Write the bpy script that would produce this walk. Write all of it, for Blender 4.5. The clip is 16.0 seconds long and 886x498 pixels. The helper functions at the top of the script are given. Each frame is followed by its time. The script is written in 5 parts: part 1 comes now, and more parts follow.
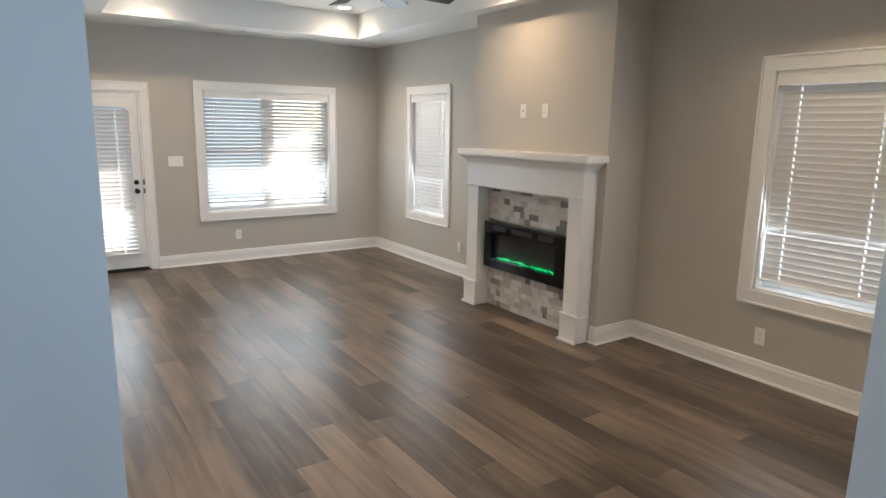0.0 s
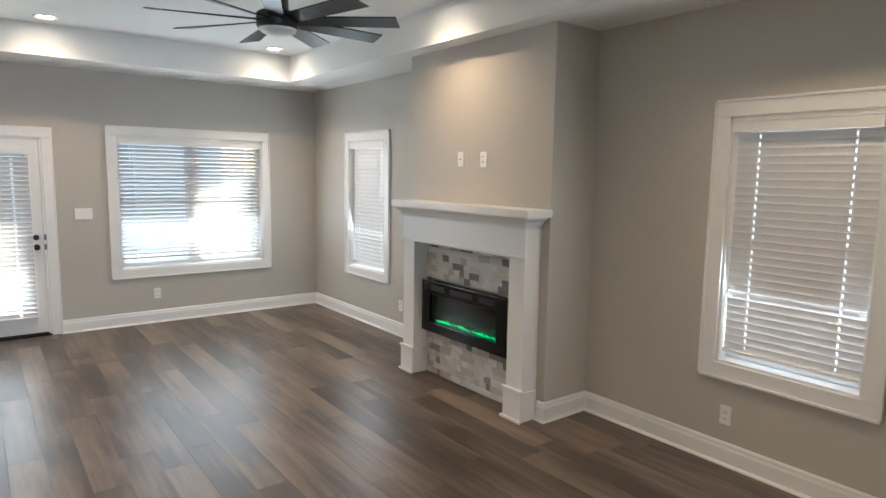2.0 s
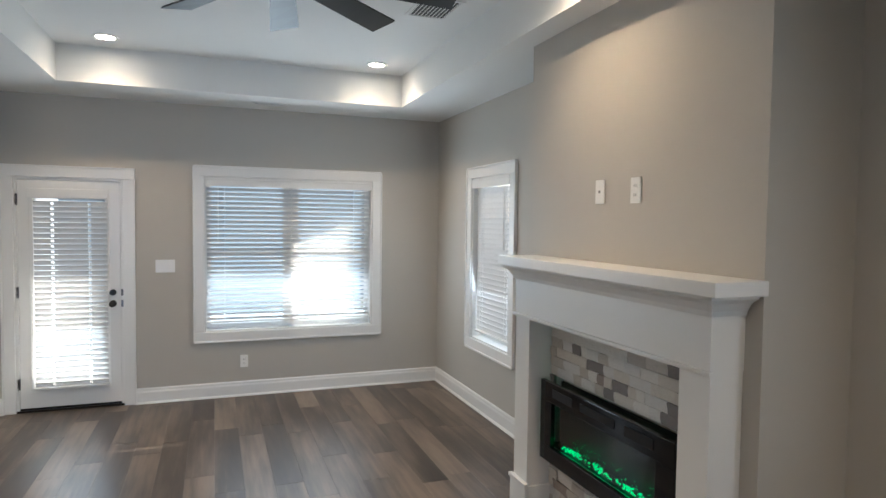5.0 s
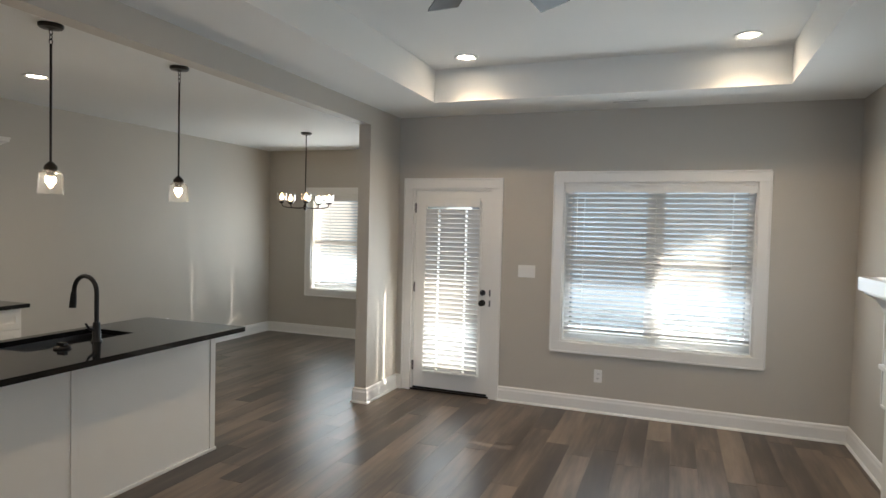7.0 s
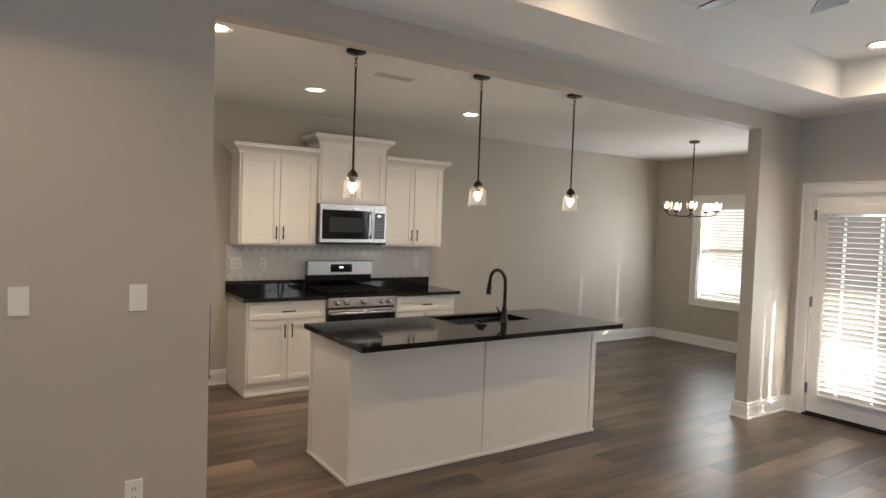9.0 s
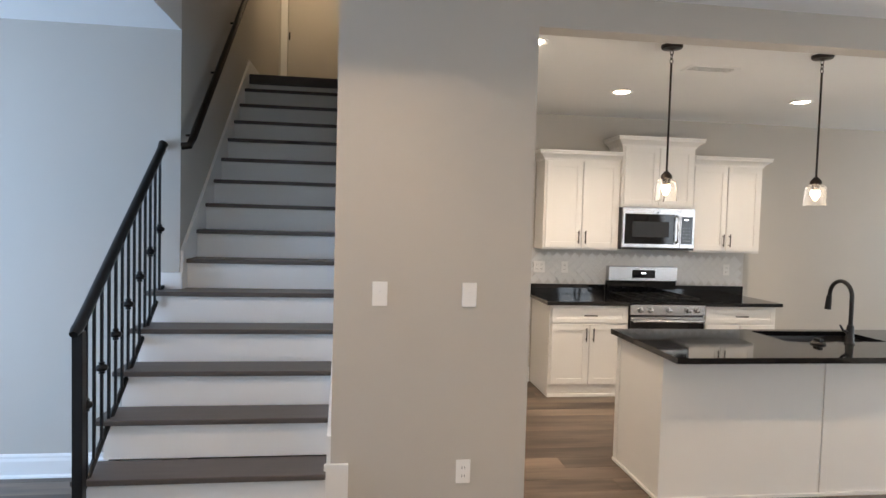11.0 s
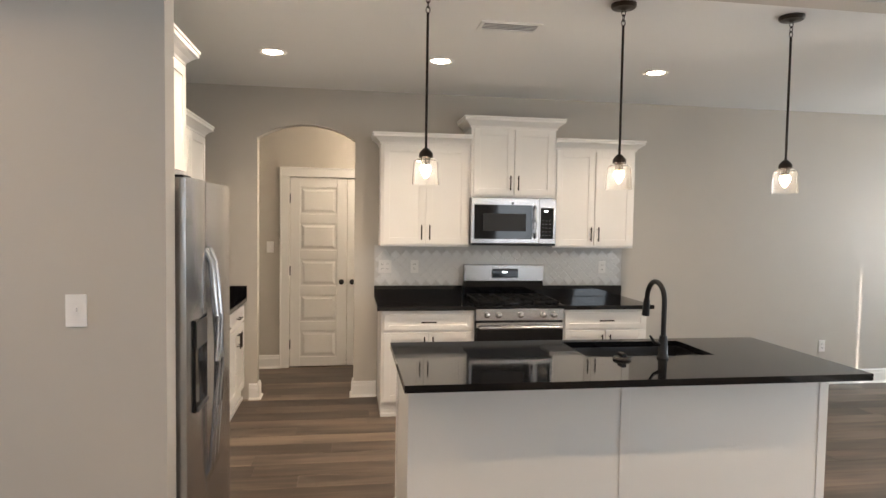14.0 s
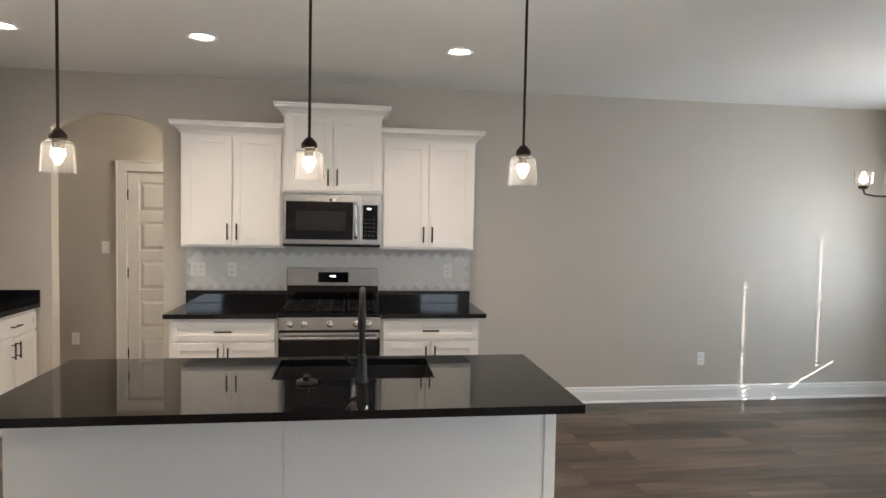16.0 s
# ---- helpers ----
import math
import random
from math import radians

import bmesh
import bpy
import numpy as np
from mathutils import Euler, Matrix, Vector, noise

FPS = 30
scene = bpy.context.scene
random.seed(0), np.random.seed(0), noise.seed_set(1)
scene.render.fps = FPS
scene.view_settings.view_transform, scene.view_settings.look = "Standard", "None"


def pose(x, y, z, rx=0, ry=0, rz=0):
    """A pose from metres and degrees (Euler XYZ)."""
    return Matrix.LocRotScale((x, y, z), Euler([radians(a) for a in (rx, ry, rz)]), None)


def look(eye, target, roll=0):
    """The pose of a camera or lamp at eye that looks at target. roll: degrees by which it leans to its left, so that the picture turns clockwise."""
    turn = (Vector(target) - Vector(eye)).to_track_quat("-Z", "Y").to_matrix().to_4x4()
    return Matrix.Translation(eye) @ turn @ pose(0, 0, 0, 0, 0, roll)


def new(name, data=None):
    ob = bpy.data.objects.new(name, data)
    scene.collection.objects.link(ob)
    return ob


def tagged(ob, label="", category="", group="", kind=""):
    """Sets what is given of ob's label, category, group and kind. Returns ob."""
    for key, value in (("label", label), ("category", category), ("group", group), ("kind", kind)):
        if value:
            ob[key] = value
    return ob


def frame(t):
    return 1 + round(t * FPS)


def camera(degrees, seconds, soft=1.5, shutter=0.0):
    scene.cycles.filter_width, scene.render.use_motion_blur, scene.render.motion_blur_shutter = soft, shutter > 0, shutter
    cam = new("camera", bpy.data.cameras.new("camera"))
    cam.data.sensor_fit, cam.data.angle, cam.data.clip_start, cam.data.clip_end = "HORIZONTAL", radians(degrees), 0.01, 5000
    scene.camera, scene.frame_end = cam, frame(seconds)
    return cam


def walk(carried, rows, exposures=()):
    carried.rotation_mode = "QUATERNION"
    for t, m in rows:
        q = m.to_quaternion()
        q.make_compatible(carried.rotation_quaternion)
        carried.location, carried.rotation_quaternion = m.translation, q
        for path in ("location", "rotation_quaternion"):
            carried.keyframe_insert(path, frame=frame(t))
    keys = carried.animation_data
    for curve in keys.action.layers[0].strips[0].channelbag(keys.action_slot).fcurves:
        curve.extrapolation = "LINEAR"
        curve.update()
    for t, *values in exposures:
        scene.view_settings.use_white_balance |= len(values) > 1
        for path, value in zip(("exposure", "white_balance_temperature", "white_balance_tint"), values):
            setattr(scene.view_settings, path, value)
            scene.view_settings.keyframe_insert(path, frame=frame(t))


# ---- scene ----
cam = camera(71.4, 16.0)
PATH = [
    (0, (0.865, 1.032, 1.696), (1.966, 2.657, 1.312), 1.0),
    (0.5, (0.908, 1.076, 1.674), (2.082, 2.651, 1.297), 1.0),
    (1, (1.043, 1.103, 1.716), (2.238, 2.664, 1.347), 0.8),
    (1.5, (1.212, 1.171, 1.715), (2.414, 2.737, 1.391), 0.8),
    (2, (1.44, 1.366, 1.747), (2.64, 2.947, 1.503), 0.9),
    (2.5, (1.686, 1.561, 1.739), (2.871, 3.163, 1.563), 0.9),
    (3, (1.879, 1.796, 1.732), (3.039, 3.419, 1.604), 0.9),
    (3.2, (1.951, 1.908, 1.722), (3.102, 3.54, 1.607), 0.9),
    (5.3, (2.931, 2.738, 1.696), (3.448, 4.668, 1.609), 0.8),
    (5.5, (3.038, 2.781, 1.687), (3.417, 4.743, 1.602), 0.9),
    (6, (3.297, 2.88, 1.678), (3.313, 4.879, 1.595), 1.0),
    (6.5, (3.486, 3.031, 1.668), (3.128, 4.997, 1.592), 1.2),
    (7, (3.666, 3.119, 1.664), (2.958, 4.988, 1.592), 1.4),
    (7.5, (3.786, 3.124, 1.671), (2.787, 4.855, 1.6), 1.6),
    (8, (3.849, 3.002, 1.663), (2.597, 4.561, 1.592), 1.7),
    (8.5, (3.923, 2.871, 1.652), (2.447, 4.218, 1.576), 1.9),
    (9, (4.001, 2.853, 1.647), (2.342, 3.967, 1.567), 2.0),
    (9.5, (4.024, 2.79, 1.644), (2.221, 3.651, 1.562), 1.9),
    (10, (4.006, 2.724, 1.634), (2.102, 3.332, 1.55), 1.8),
    (10.2, (3.998, 2.706, 1.633), (2.068, 3.222, 1.548), 1.8),
    (12.3, (3.793, 2.999, 1.634), (1.801, 3.153, 1.537), 1.1),
    (12.5, (3.755, 3.129, 1.636), (1.764, 3.293, 1.539), 1.0),
    (13, (3.657, 3.459, 1.63), (1.669, 3.663, 1.538), 0.8),
    (13.5, (3.498, 3.83, 1.635), (1.517, 4.089, 1.539), 1.0),
    (14, (3.39, 4.223, 1.629), (1.416, 4.526, 1.531), 0.9),
    (14.5, (3.292, 4.654, 1.615), (1.322, 4.984, 1.519), 1.0),
    (15, (3.212, 5.058, 1.619), (1.245, 5.402, 1.526), 1.0),
    (15.5, (3.166, 5.448, 1.635), (1.196, 5.783, 1.542), 1.1),
    (16, (3.086, 5.834, 1.629), (1.107, 6.113, 1.536), 1.1),
]
EXPOSURES = [(0, 2.1, 6750, 9), (1, 2.15, 6750, 9), (3, 2.0, 6200, 7), (5.5, 1.72, 6250, 7), (7, 1.58, 6850, 8), (8.5, 1.68, 7350, 12), (9.5, 1.98, 7300, 13), (10.2, 2.25, 7100, 13), (12.3, 2.55, 6850, 13), (13.5, 2.44, 7000, 13), (14.5, 2.28, 6950, 12), (15.5, 2.22, 6550, 10), (16, 2.2, 6550, 11)]
walk(cam, [(t, look(eye, target, roll)) for t, eye, target, roll in PATH], EXPOSURES)

# large lights
world = bpy.data.worlds.new("world")
scene.world = world
world.use_nodes = True
wn = world.node_tree.nodes
sky = wn.new("ShaderNodeTexSky")
sky.sky_type, sky.sun_disc = 'NISHITA', False
SUN_EL, SUN_TO = 19.1, (-0.762, -0.648)
sky.sun_elevation = radians(SUN_EL)
sky.sun_rotation = math.atan2(0.762, 0.648)
world.node_tree.links.new(sky.outputs[0], wn["Background"].inputs[0])
wn["Background"].inputs[1].default_value = 0.05
sun_data = bpy.data.lights.new("sun", 'SUN')
sun_data.energy, sun_data.angle, sun_data.color = 3.4, radians(0.42), (1.0, 0.95, 0.88)
sun = new("sun", sun_data)
sun.matrix_world = look((20, 20, 12), (20 + SUN_TO[0], 20 + SUN_TO[1], 12 - math.tan(radians(SUN_EL))))


def area_lamp(name, place, target, sx, sy, watts, color, spread=180):
    d = bpy.data.lights.new(name, 'AREA')
    d.shape, d.size, d.size_y, d.energy, d.color = 'RECTANGLE', sx, sy, watts, color
    d.spread = radians(spread)
    o = new(name, d)
    o.matrix_world = look(place, target)
    return o


def point_lamp(name, place, watts, color, radius=0.03):
    d = bpy.data.lights.new(name, 'POINT')
    d.energy, d.color, d.shadow_soft_size = watts, color, radius
    o = new(name, d)
    o.location = place
    return o


def down_lamp(name, place, watts, color, radius=0.09):
    d = bpy.data.lights.new(name, 'SPOT')
    d.energy, d.color, d.shadow_soft_size, d.spot_size, d.spot_blend = watts, color, radius, radians(136), 1.0
    o = new(name, d)
    o.matrix_world = look(place, (place[0], place[1] + 0.001, place[2] - 1))
    return o


WARM = (1.0, 0.87, 0.72)
# daylight through the glazed front entry behind the start of the walk
area_lamp("entry_daylight", (1.2, -1.58, 1.3), (1.2, 2, 1.25), 1.5, 2.1, 25, (0.42, 0.64, 1.0))
SKYLIGHT = (0.72, 0.86, 1.0)
# sky light in the window openings
area_lamp("window_daylight", (-0.65, 11.25, 1.39), (-0.65, 10, 1.35), 1.5, 1.35, 0.9, SKYLIGHT)
area_lamp("window_daylight", (-0.65, 11.05, 1.39), (-0.65, 10, 1.2), 1.5, 1.35, 12.5, SKYLIGHT)
area_lamp("window_daylight", (3.485, 8.85, 1.37), (3.485, 8, 1.2), 1.5, 1.4, 7.5, SKYLIGHT)
area_lamp("window_daylight", (3.485, 9.14, 1.37), (3.485, 8, 1.33), 1.5, 1.4, 2.0, (0.60, 0.80, 1.0))
area_lamp("window_daylight", (5.24, 7.52, 1.37), (4, 7.52, 1.3), 0.75, 1.4, 1.6, SKYLIGHT)
area_lamp("window_daylight", (5.24, 2.885, 1.37), (4, 2.885, 1.3), 0.75, 1.4, 1.6, SKYLIGHT)
area_lamp("window_daylight", (5.0, 7.52, 1.37), (4, 7.52, 1.2), 0.75, 1.4, 4.0, SKYLIGHT)
area_lamp("window_daylight", (5.0, 2.885, 1.37), (4, 2.885, 1.2), 0.75, 1.4, 4.0, SKYLIGHT)
area_lamp("door_daylight", (1.58, 8.96, 1.05), (1.58, 8, 1.02), 0.5, 1.6, 0.5, SKYLIGHT)
area_lamp("door_daylight", (1.58, 8.77, 1.05), (1.58, 8, 0.95), 0.5, 1.6, 3.5, SKYLIGHT)
LIVING_CANS = [(x, y) for y in (7.88, 5.2, 2.6) for x in (2.02, 4.08)]
KITCHEN_CANS = [(-1.02, 3.70), (-1.02, 4.86), (-1.02, 6.50), (0.2, 3.75)]
for x, y in LIVING_CANS:
    down_lamp("can_light", (x, y, 3.03), 22, (1.0, 0.74, 0.50), 0.05)
for x, y in KITCHEN_CANS:
    down_lamp("can_light", (x, y, 2.735), 18.5, (1.0, 0.83, 0.66))
PENDANTS = [(0.31, 4.602), (0.31, 5.625), (0.31, 6.59)]
for x, y in PENDANTS:
    point_lamp("pendant_light", (x, y, 1.875), 1.3, WARM)
CHAND = (-0.55, 9.51)
for k in range(5):
    a = 2 * math.pi * k / 5 + 0.3
    point_lamp("chandelier_light", (CHAND[0] + 0.29 * math.cos(a), CHAND[1] + 0.29 * math.sin(a), 1.965), 0.15, WARM)
# unseen fill lamps without fixtures, added to warm the hall and the stair head
point_lamp("hall_fill", (-2.85, 5.1, 2.6), 9.5, WARM, 0.08)
point_lamp("landing_fill", (-3.4, 2.1, 5.2), 4, (1.0, 0.8, 0.55), 0.1)


# materials
def material(name, color, rough=0.5, metal=0.0, grain=0.0, scale=20.0, bump=0.0, bump_scale=200.0, spec=0.5, stretch=(1, 1, 1)):
    m = bpy.data.materials.new(name)
    m.use_nodes = True
    n, l = m.node_tree.nodes, m.node_tree.links
    b = n["Principled BSDF"]
    b.inputs["Base Color"].default_value = (*color, 1)
    b.inputs["Roughness"].default_value = rough
    b.inputs["Metallic"].default_value = metal
    b.inputs["Specular IOR Level"].default_value = spec
    co = n.new("ShaderNodeTexCoord")
    mp = n.new("ShaderNodeMapping")
    mp.inputs["Scale"].default_value = stretch
    l.new(co.outputs["Object"], mp.inputs[0])
    if grain:
        t = n.new("ShaderNodeTexNoise")
        t.inputs["Scale"].default_value, t.inputs["Detail"].default_value = scale, 6
        l.new(mp.outputs[0], t.inputs["Vector"])
        r = n.new("ShaderNodeMixRGB")
        r.inputs[1].default_value = (*[c * (1 - grain) for c in color], 1)
        r.inputs[2].default_value = (*[min(1, c * (1 + grain)) for c in color], 1)
        l.new(t.outputs[0], r.inputs[0])
        l.new(r.outputs[0], b.inputs["Base Color"])
    if bump:
        t2 = n.new("ShaderNodeTexNoise")
        t2.inputs["Scale"].default_value, t2.inputs["Detail"].default_value = bump_scale, 3
        l.new(mp.outputs[0], t2.inputs["Vector"])
        bp = n.new("ShaderNodeBump")
        bp.inputs["Strength"].default_value, bp.inputs["Distance"].default_value = bump, 0.002
        l.new(t2.outputs[0], bp.inputs["Height"])
        l.new(bp.outputs[0], b.inputs["Normal"])
    return m


def emitter(name, color, strength):
    m = material(name, color)
    b = m.node_tree.nodes["Principled BSDF"]
    b.inputs["Emission Color"].default_value = (*color, 1)
    b.inputs["Emission Strength"].default_value = strength
    return m


def glass(name, color=(1, 1, 1), rough=0.0):
    m = bpy.data.materials.new(name)
    m.use_nodes = True
    n, l = m.node_tree.nodes, m.node_tree.links
    b = n["Principled BSDF"]
    b.inputs["Base Color"].default_value = (*color, 1)
    b.inputs["Roughness"].default_value = rough
    b.inputs["Transmission Weight"].default_value = 1.0
    b.inputs["IOR"].default_value = 1.45
    return m


def slat_material(name, color):
    m = bpy.data.materials.new(name)
    m.use_nodes = True
    n, l = m.node_tree.nodes, m.node_tree.links
    b = n["Principled BSDF"]
    b.inputs["Base Color"].default_value = (*color, 1)
    b.inputs["Roughness"].default_value = 0.45
    tr = n.new("ShaderNodeBsdfTranslucent")
    tr.inputs[0].default_value = (*color, 1)
    mix = n.new("ShaderNodeMixShader")
    mix.inputs[0].default_value = 0.08
    l.new(b.outputs[0], mix.inputs[1])
    l.new(tr.outputs[0], mix.inputs[2])
    l.new(mix.outputs[0], n["Material Output"].inputs[0])
    return m


def plank_material():
    m = bpy.data.materials.new("vinyl_plank")
    m.use_nodes = True
    n, l = m.node_tree.nodes, m.node_tree.links
    b = n["Principled BSDF"]
    b.inputs["Specular IOR Level"].default_value = 0.34
    info, co = n.new("ShaderNodeObjectInfo"), n.new("ShaderNodeTexCoord")
    add = n.new("ShaderNodeVectorMath")
    add.operation = 'ADD'
    sc = n.new("ShaderNodeVectorMath")
    sc.operation = 'SCALE'
    sc.inputs[0].default_value = (37.0, 91.0, 13.0)
    l.new(info.outputs["Random"], sc.inputs["Scale"])
    l.new(co.outputs["Object"], add.inputs[0])
    l.new(sc.outputs[0], add.inputs[1])
    mp = n.new("ShaderNodeMapping")
    mp.inputs["Scale"].default_value = (26, 1.6, 1)
    l.new(add.outputs[0], mp.inputs[0])
    fine = n.new("ShaderNodeTexNoise")
    fine.inputs["Scale"].default_value, fine.inputs["Detail"].default_value = 1.0, 9
    fine.inputs["Roughness"].default_value = 0.62
    l.new(mp.outputs[0], fine.inputs["Vector"])
    mp2 = n.new("ShaderNodeMapping")
    mp2.inputs["Scale"].default_value = (5, 0.9, 1)
    l.new(add.outputs[0], mp2.inputs[0])
    broad = n.new("ShaderNodeTexNoise")
    broad.inputs["Scale"].default_value, broad.inputs["Detail"].default_value = 1.0, 4
    l.new(mp2.outputs[0], broad.inputs["Vector"])
    tone = n.new("ShaderNodeValToRGB")
    e = tone.color_ramp.elements
    e[0].position, e[0].color = 0.12, (0.018, 0.014, 0.011, 1)
    e[1].position, e[1].color = 0.90, (0.215, 0.160, 0.118, 1)
    mid = tone.color_ramp.elements.new(0.5)
    mid.color = (0.069, 0.051, 0.039, 1)
    s1 = n.new("ShaderNodeMath")
    s1.operation = 'MULTIPLY_ADD'
    s1.inputs[1].default_value, s1.inputs[2].default_value = 0.26, -0.31
    l.new(info.outputs["Random"], s1.inputs[0])
    s2 = n.new("ShaderNodeMath")
    s2.operation = 'MULTIPLY_ADD'
    s2.inputs[1].default_value = 0.95
    l.new(broad.outputs[0], s2.inputs[0])
    l.new(s1.outputs[0], s2.inputs[2])
    s3 = n.new("ShaderNodeMath")
    s3.operation = 'MULTIPLY_ADD'
    s3.inputs[1].default_value = 0.6
    l.new(fine.outputs[0], s3.inputs[0])
    l.new(s2.outputs[0], s3.inputs[2])
    l.new(s3.outputs[0], tone.inputs[0])
    l.new(tone.outputs[0], b.inputs["Base Color"])
    rr = n.new("ShaderNodeMapRange")
    rr.inputs["To Min"].default_value, rr.inputs["To Max"].default_value = 0.28, 0.42
    l.new(fine.outputs[0], rr.inputs[0])
    l.new(rr.outputs[0], b.inputs["Roughness"])
    bp = n.new("ShaderNodeBump")
    bp.inputs["Strength"].default_value, bp.inputs["Distance"].default_value = 0.12, 0.001
    l.new(fine.outputs[0], bp.inputs["Height"])
    l.new(bp.outputs[0], b.inputs["Normal"])
    return m


def stone_material():
    m = bpy.data.materials.new("ledger_stone")
    m.use_nodes = True
    n, l = m.node_tree.nodes, m.node_tree.links
    b = n["Principled BSDF"]
    info, co = n.new("ShaderNodeObjectInfo"), n.new("ShaderNodeTexCoord")
    ramp = n.new("ShaderNodeValToRGB")
    ramp.color_ramp.interpolation = 'CONSTANT'
    e = ramp.color_ramp.elements
    e[0].position, e[0].color = 0.0, (0.72, 0.68, 0.63, 1)
    e[1].position, e[1].color = 0.30, (0.82, 0.80, 0.77, 1)
    for p, c in ((0.52, (0.60, 0.56, 0.52)), (0.70, (0.76, 0.75, 0.74)), (0.84, (0.26, 0.24, 0.24)), (0.93, (0.36, 0.30, 0.27))):
        x = ramp.color_ramp.elements.new(p)
        x.color = (*c, 1)
    l.new(info.outputs["Random"], ramp.inputs[0])
    t = n.new("ShaderNodeTexNoise")
    t.inputs["Scale"].default_value, t.inputs["Detail"].default_value = 22, 8
    l.new(co.outputs["Object"], t.inputs["Vector"])
    mx = n.new("ShaderNodeMixRGB")
    mx.blend_type = 'MULTIPLY'
    mx.inputs[0].default_value = 0.75
    r2 = n.new("ShaderNodeValToRGB")
    r2.color_ramp.elements[0].position, r2.color_ramp.elements[0].color = 0.3, (0.62, 0.59, 0.57, 1)
    r2.color_ramp.elements[1].position = 0.6
    l.new(t.outputs[0], r2.inputs[0])
    l.new(ramp.outputs[0], mx.inputs[1])
    l.new(r2.outputs[0], mx.inputs[2])
    l.new(mx.outputs[0], b.inputs["Base Color"])
    b.inputs["Roughness"].default_value = 0.75
    bp = n.new("ShaderNodeBump")
    bp.inputs["Strength"].default_value, bp.inputs["Distance"].default_value = 0.7, 0.006
    l.new(t.outputs[0], bp.inputs["Height"])
    l.new(bp.outputs[0], b.inputs["Normal"])
    return m


def granite_material():
    m = material("black_granite", (0.008, 0.008, 0.009), 0.045, spec=0.5)
    n, l = m.node_tree.nodes, m.node_tree.links
    b, co = n["Principled BSDF"], n.new("ShaderNodeTexCoord")
    v = n.new("ShaderNodeTexNoise")
    v.inputs["Scale"].default_value, v.inputs["Detail"].default_value = 420, 4
    l.new(co.outputs["Object"], v.inputs["Vector"])
    r = n.new("ShaderNodeValToRGB")
    r.color_ramp.elements[0].position, r.color_ramp.elements[0].color = 0.58, (0.005, 0.005, 0.006, 1)
    r.color_ramp.elements[1].position, r.color_ramp.elements[1].color = 0.82, (0.05, 0.05, 0.052, 1)
    l.new(v.outputs[0], r.inputs[0])
    l.new(r.outputs[0], b.inputs["Base Color"])
    return m


WALL = material("greige_wall_paint", (0.50, 0.468, 0.42), 0.62, grain=0.02, scale=3, bump=0.10, bump_scale=260)
CEIL = material("white_ceiling_paint", (0.80, 0.80, 0.78), 0.75, grain=0.015, scale=2, bump=0.12, bump_scale=240)
TRIM = material("white_trim_paint", (0.80, 0.79, 0.77), 0.28, grain=0.015, scale=6)
CAB = material("white_cabinet_paint", (0.78, 0.765, 0.735), 0.33, grain=0.015, scale=5)
PLANK = plank_material()
SUBFLOOR = material("dark_joint", (0.03, 0.024, 0.02), 0.7, grain=0.1)
TREAD = material("dark_stair_tread", (0.085, 0.070, 0.062), 0.42, grain=0.35, scale=3, stretch=(14, 1.2, 10), bump=0.1, bump_scale=30)
GRANITE = granite_material()
STEEL = material("brushed_steel", (0.49, 0.49, 0.50), 0.25, 1.0, grain=0.06, scale=8, stretch=(2, 2, 90), bump=0.04, bump_scale=60)
DARKSTEEL = material("dark_steel", (0.16, 0.16, 0.165), 0.35, 1.0, grain=0.05)
BLACK = material("black_metal", (0.007, 0.0065, 0.0065), 0.36, 0.0, grain=0.1, spec=0.35)
BRONZE = material("dark_bronze", (0.035, 0.027, 0.022), 0.36, 0.8, grain=0.15)
BLACKGLASS = material("black_glass", (0.004, 0.004, 0.005), 0.05, grain=0.05, spec=0.35)
IRON = material("cast_iron", (0.006, 0.006, 0.006), 0.6, grain=0.2, bump=0.2, spec=0.25)
PLASTIC = material("white_plastic", (0.82, 0.81, 0.79), 0.3, grain=0.01)
SLOT = material("dark_slot", (0.05, 0.05, 0.05), 0.6, grain=0.1)
SLAT = slat_material("blind_slat", (0.84, 0.83, 0.82))
VINYL = material("white_window_vinyl", (0.82, 0.82, 0.81), 0.35, grain=0.01)
PANE = glass("window_glass")
JAR = glass("pendant_glass", (0.98, 0.97, 0.95), 0.03)
jn, jl = JAR.node_tree.nodes, JAR.node_tree.links
seed_glow, seed_mix = jn.new("ShaderNodeBsdfTranslucent"), jn.new("ShaderNodeMixShader")
seed_glow.inputs[0].default_value = (0.95, 0.93, 0.90, 1)
seed_mix.inputs[0].default_value = 0.007
jl.new(jn["Principled BSDF"].outputs[0], seed_mix.inputs[1])
jl.new(seed_glow.outputs[0], seed_mix.inputs[2])
jl.new(seed_mix.outputs[0], jn["Material Output"].inputs[0])
STONE = stone_material()
TILE = material("white_glazed_tile", (0.72, 0.72, 0.71), 0.10, grain=0.05, scale=9)
GROUT = material("pale_grout", (0.60, 0.59, 0.57), 0.8, grain=0.05)
BULB = emitter("lit_bulb", (1.0, 0.66, 0.34), 4)
LED = emitter("lit_led_lens", (1.0, 0.86, 0.70), 14)
EMBER = emitter("green_ember_glow", (0.0, 0.9, 0.25), 0.7)
EMBER_DIM = emitter("faint_green_spark", (0.0, 0.6, 0.2), 0.35)
DISPLAY = emitter("display_digits", (0.8, 0.95, 1.0), 2.0)
FANLENS = material("frosted_fan_lens", (0.72, 0.71, 0.69), 0.5, grain=0.01)
GRASS = material("lawn", (0.09, 0.10, 0.06), 0.9, grain=0.4, scale=3, bump=0.4, bump_scale=40)
CONCRETE = material("patio_concrete", (0.42, 0.41, 0.39), 0.85, grain=0.12, scale=5, bump=0.2, bump_scale=80)
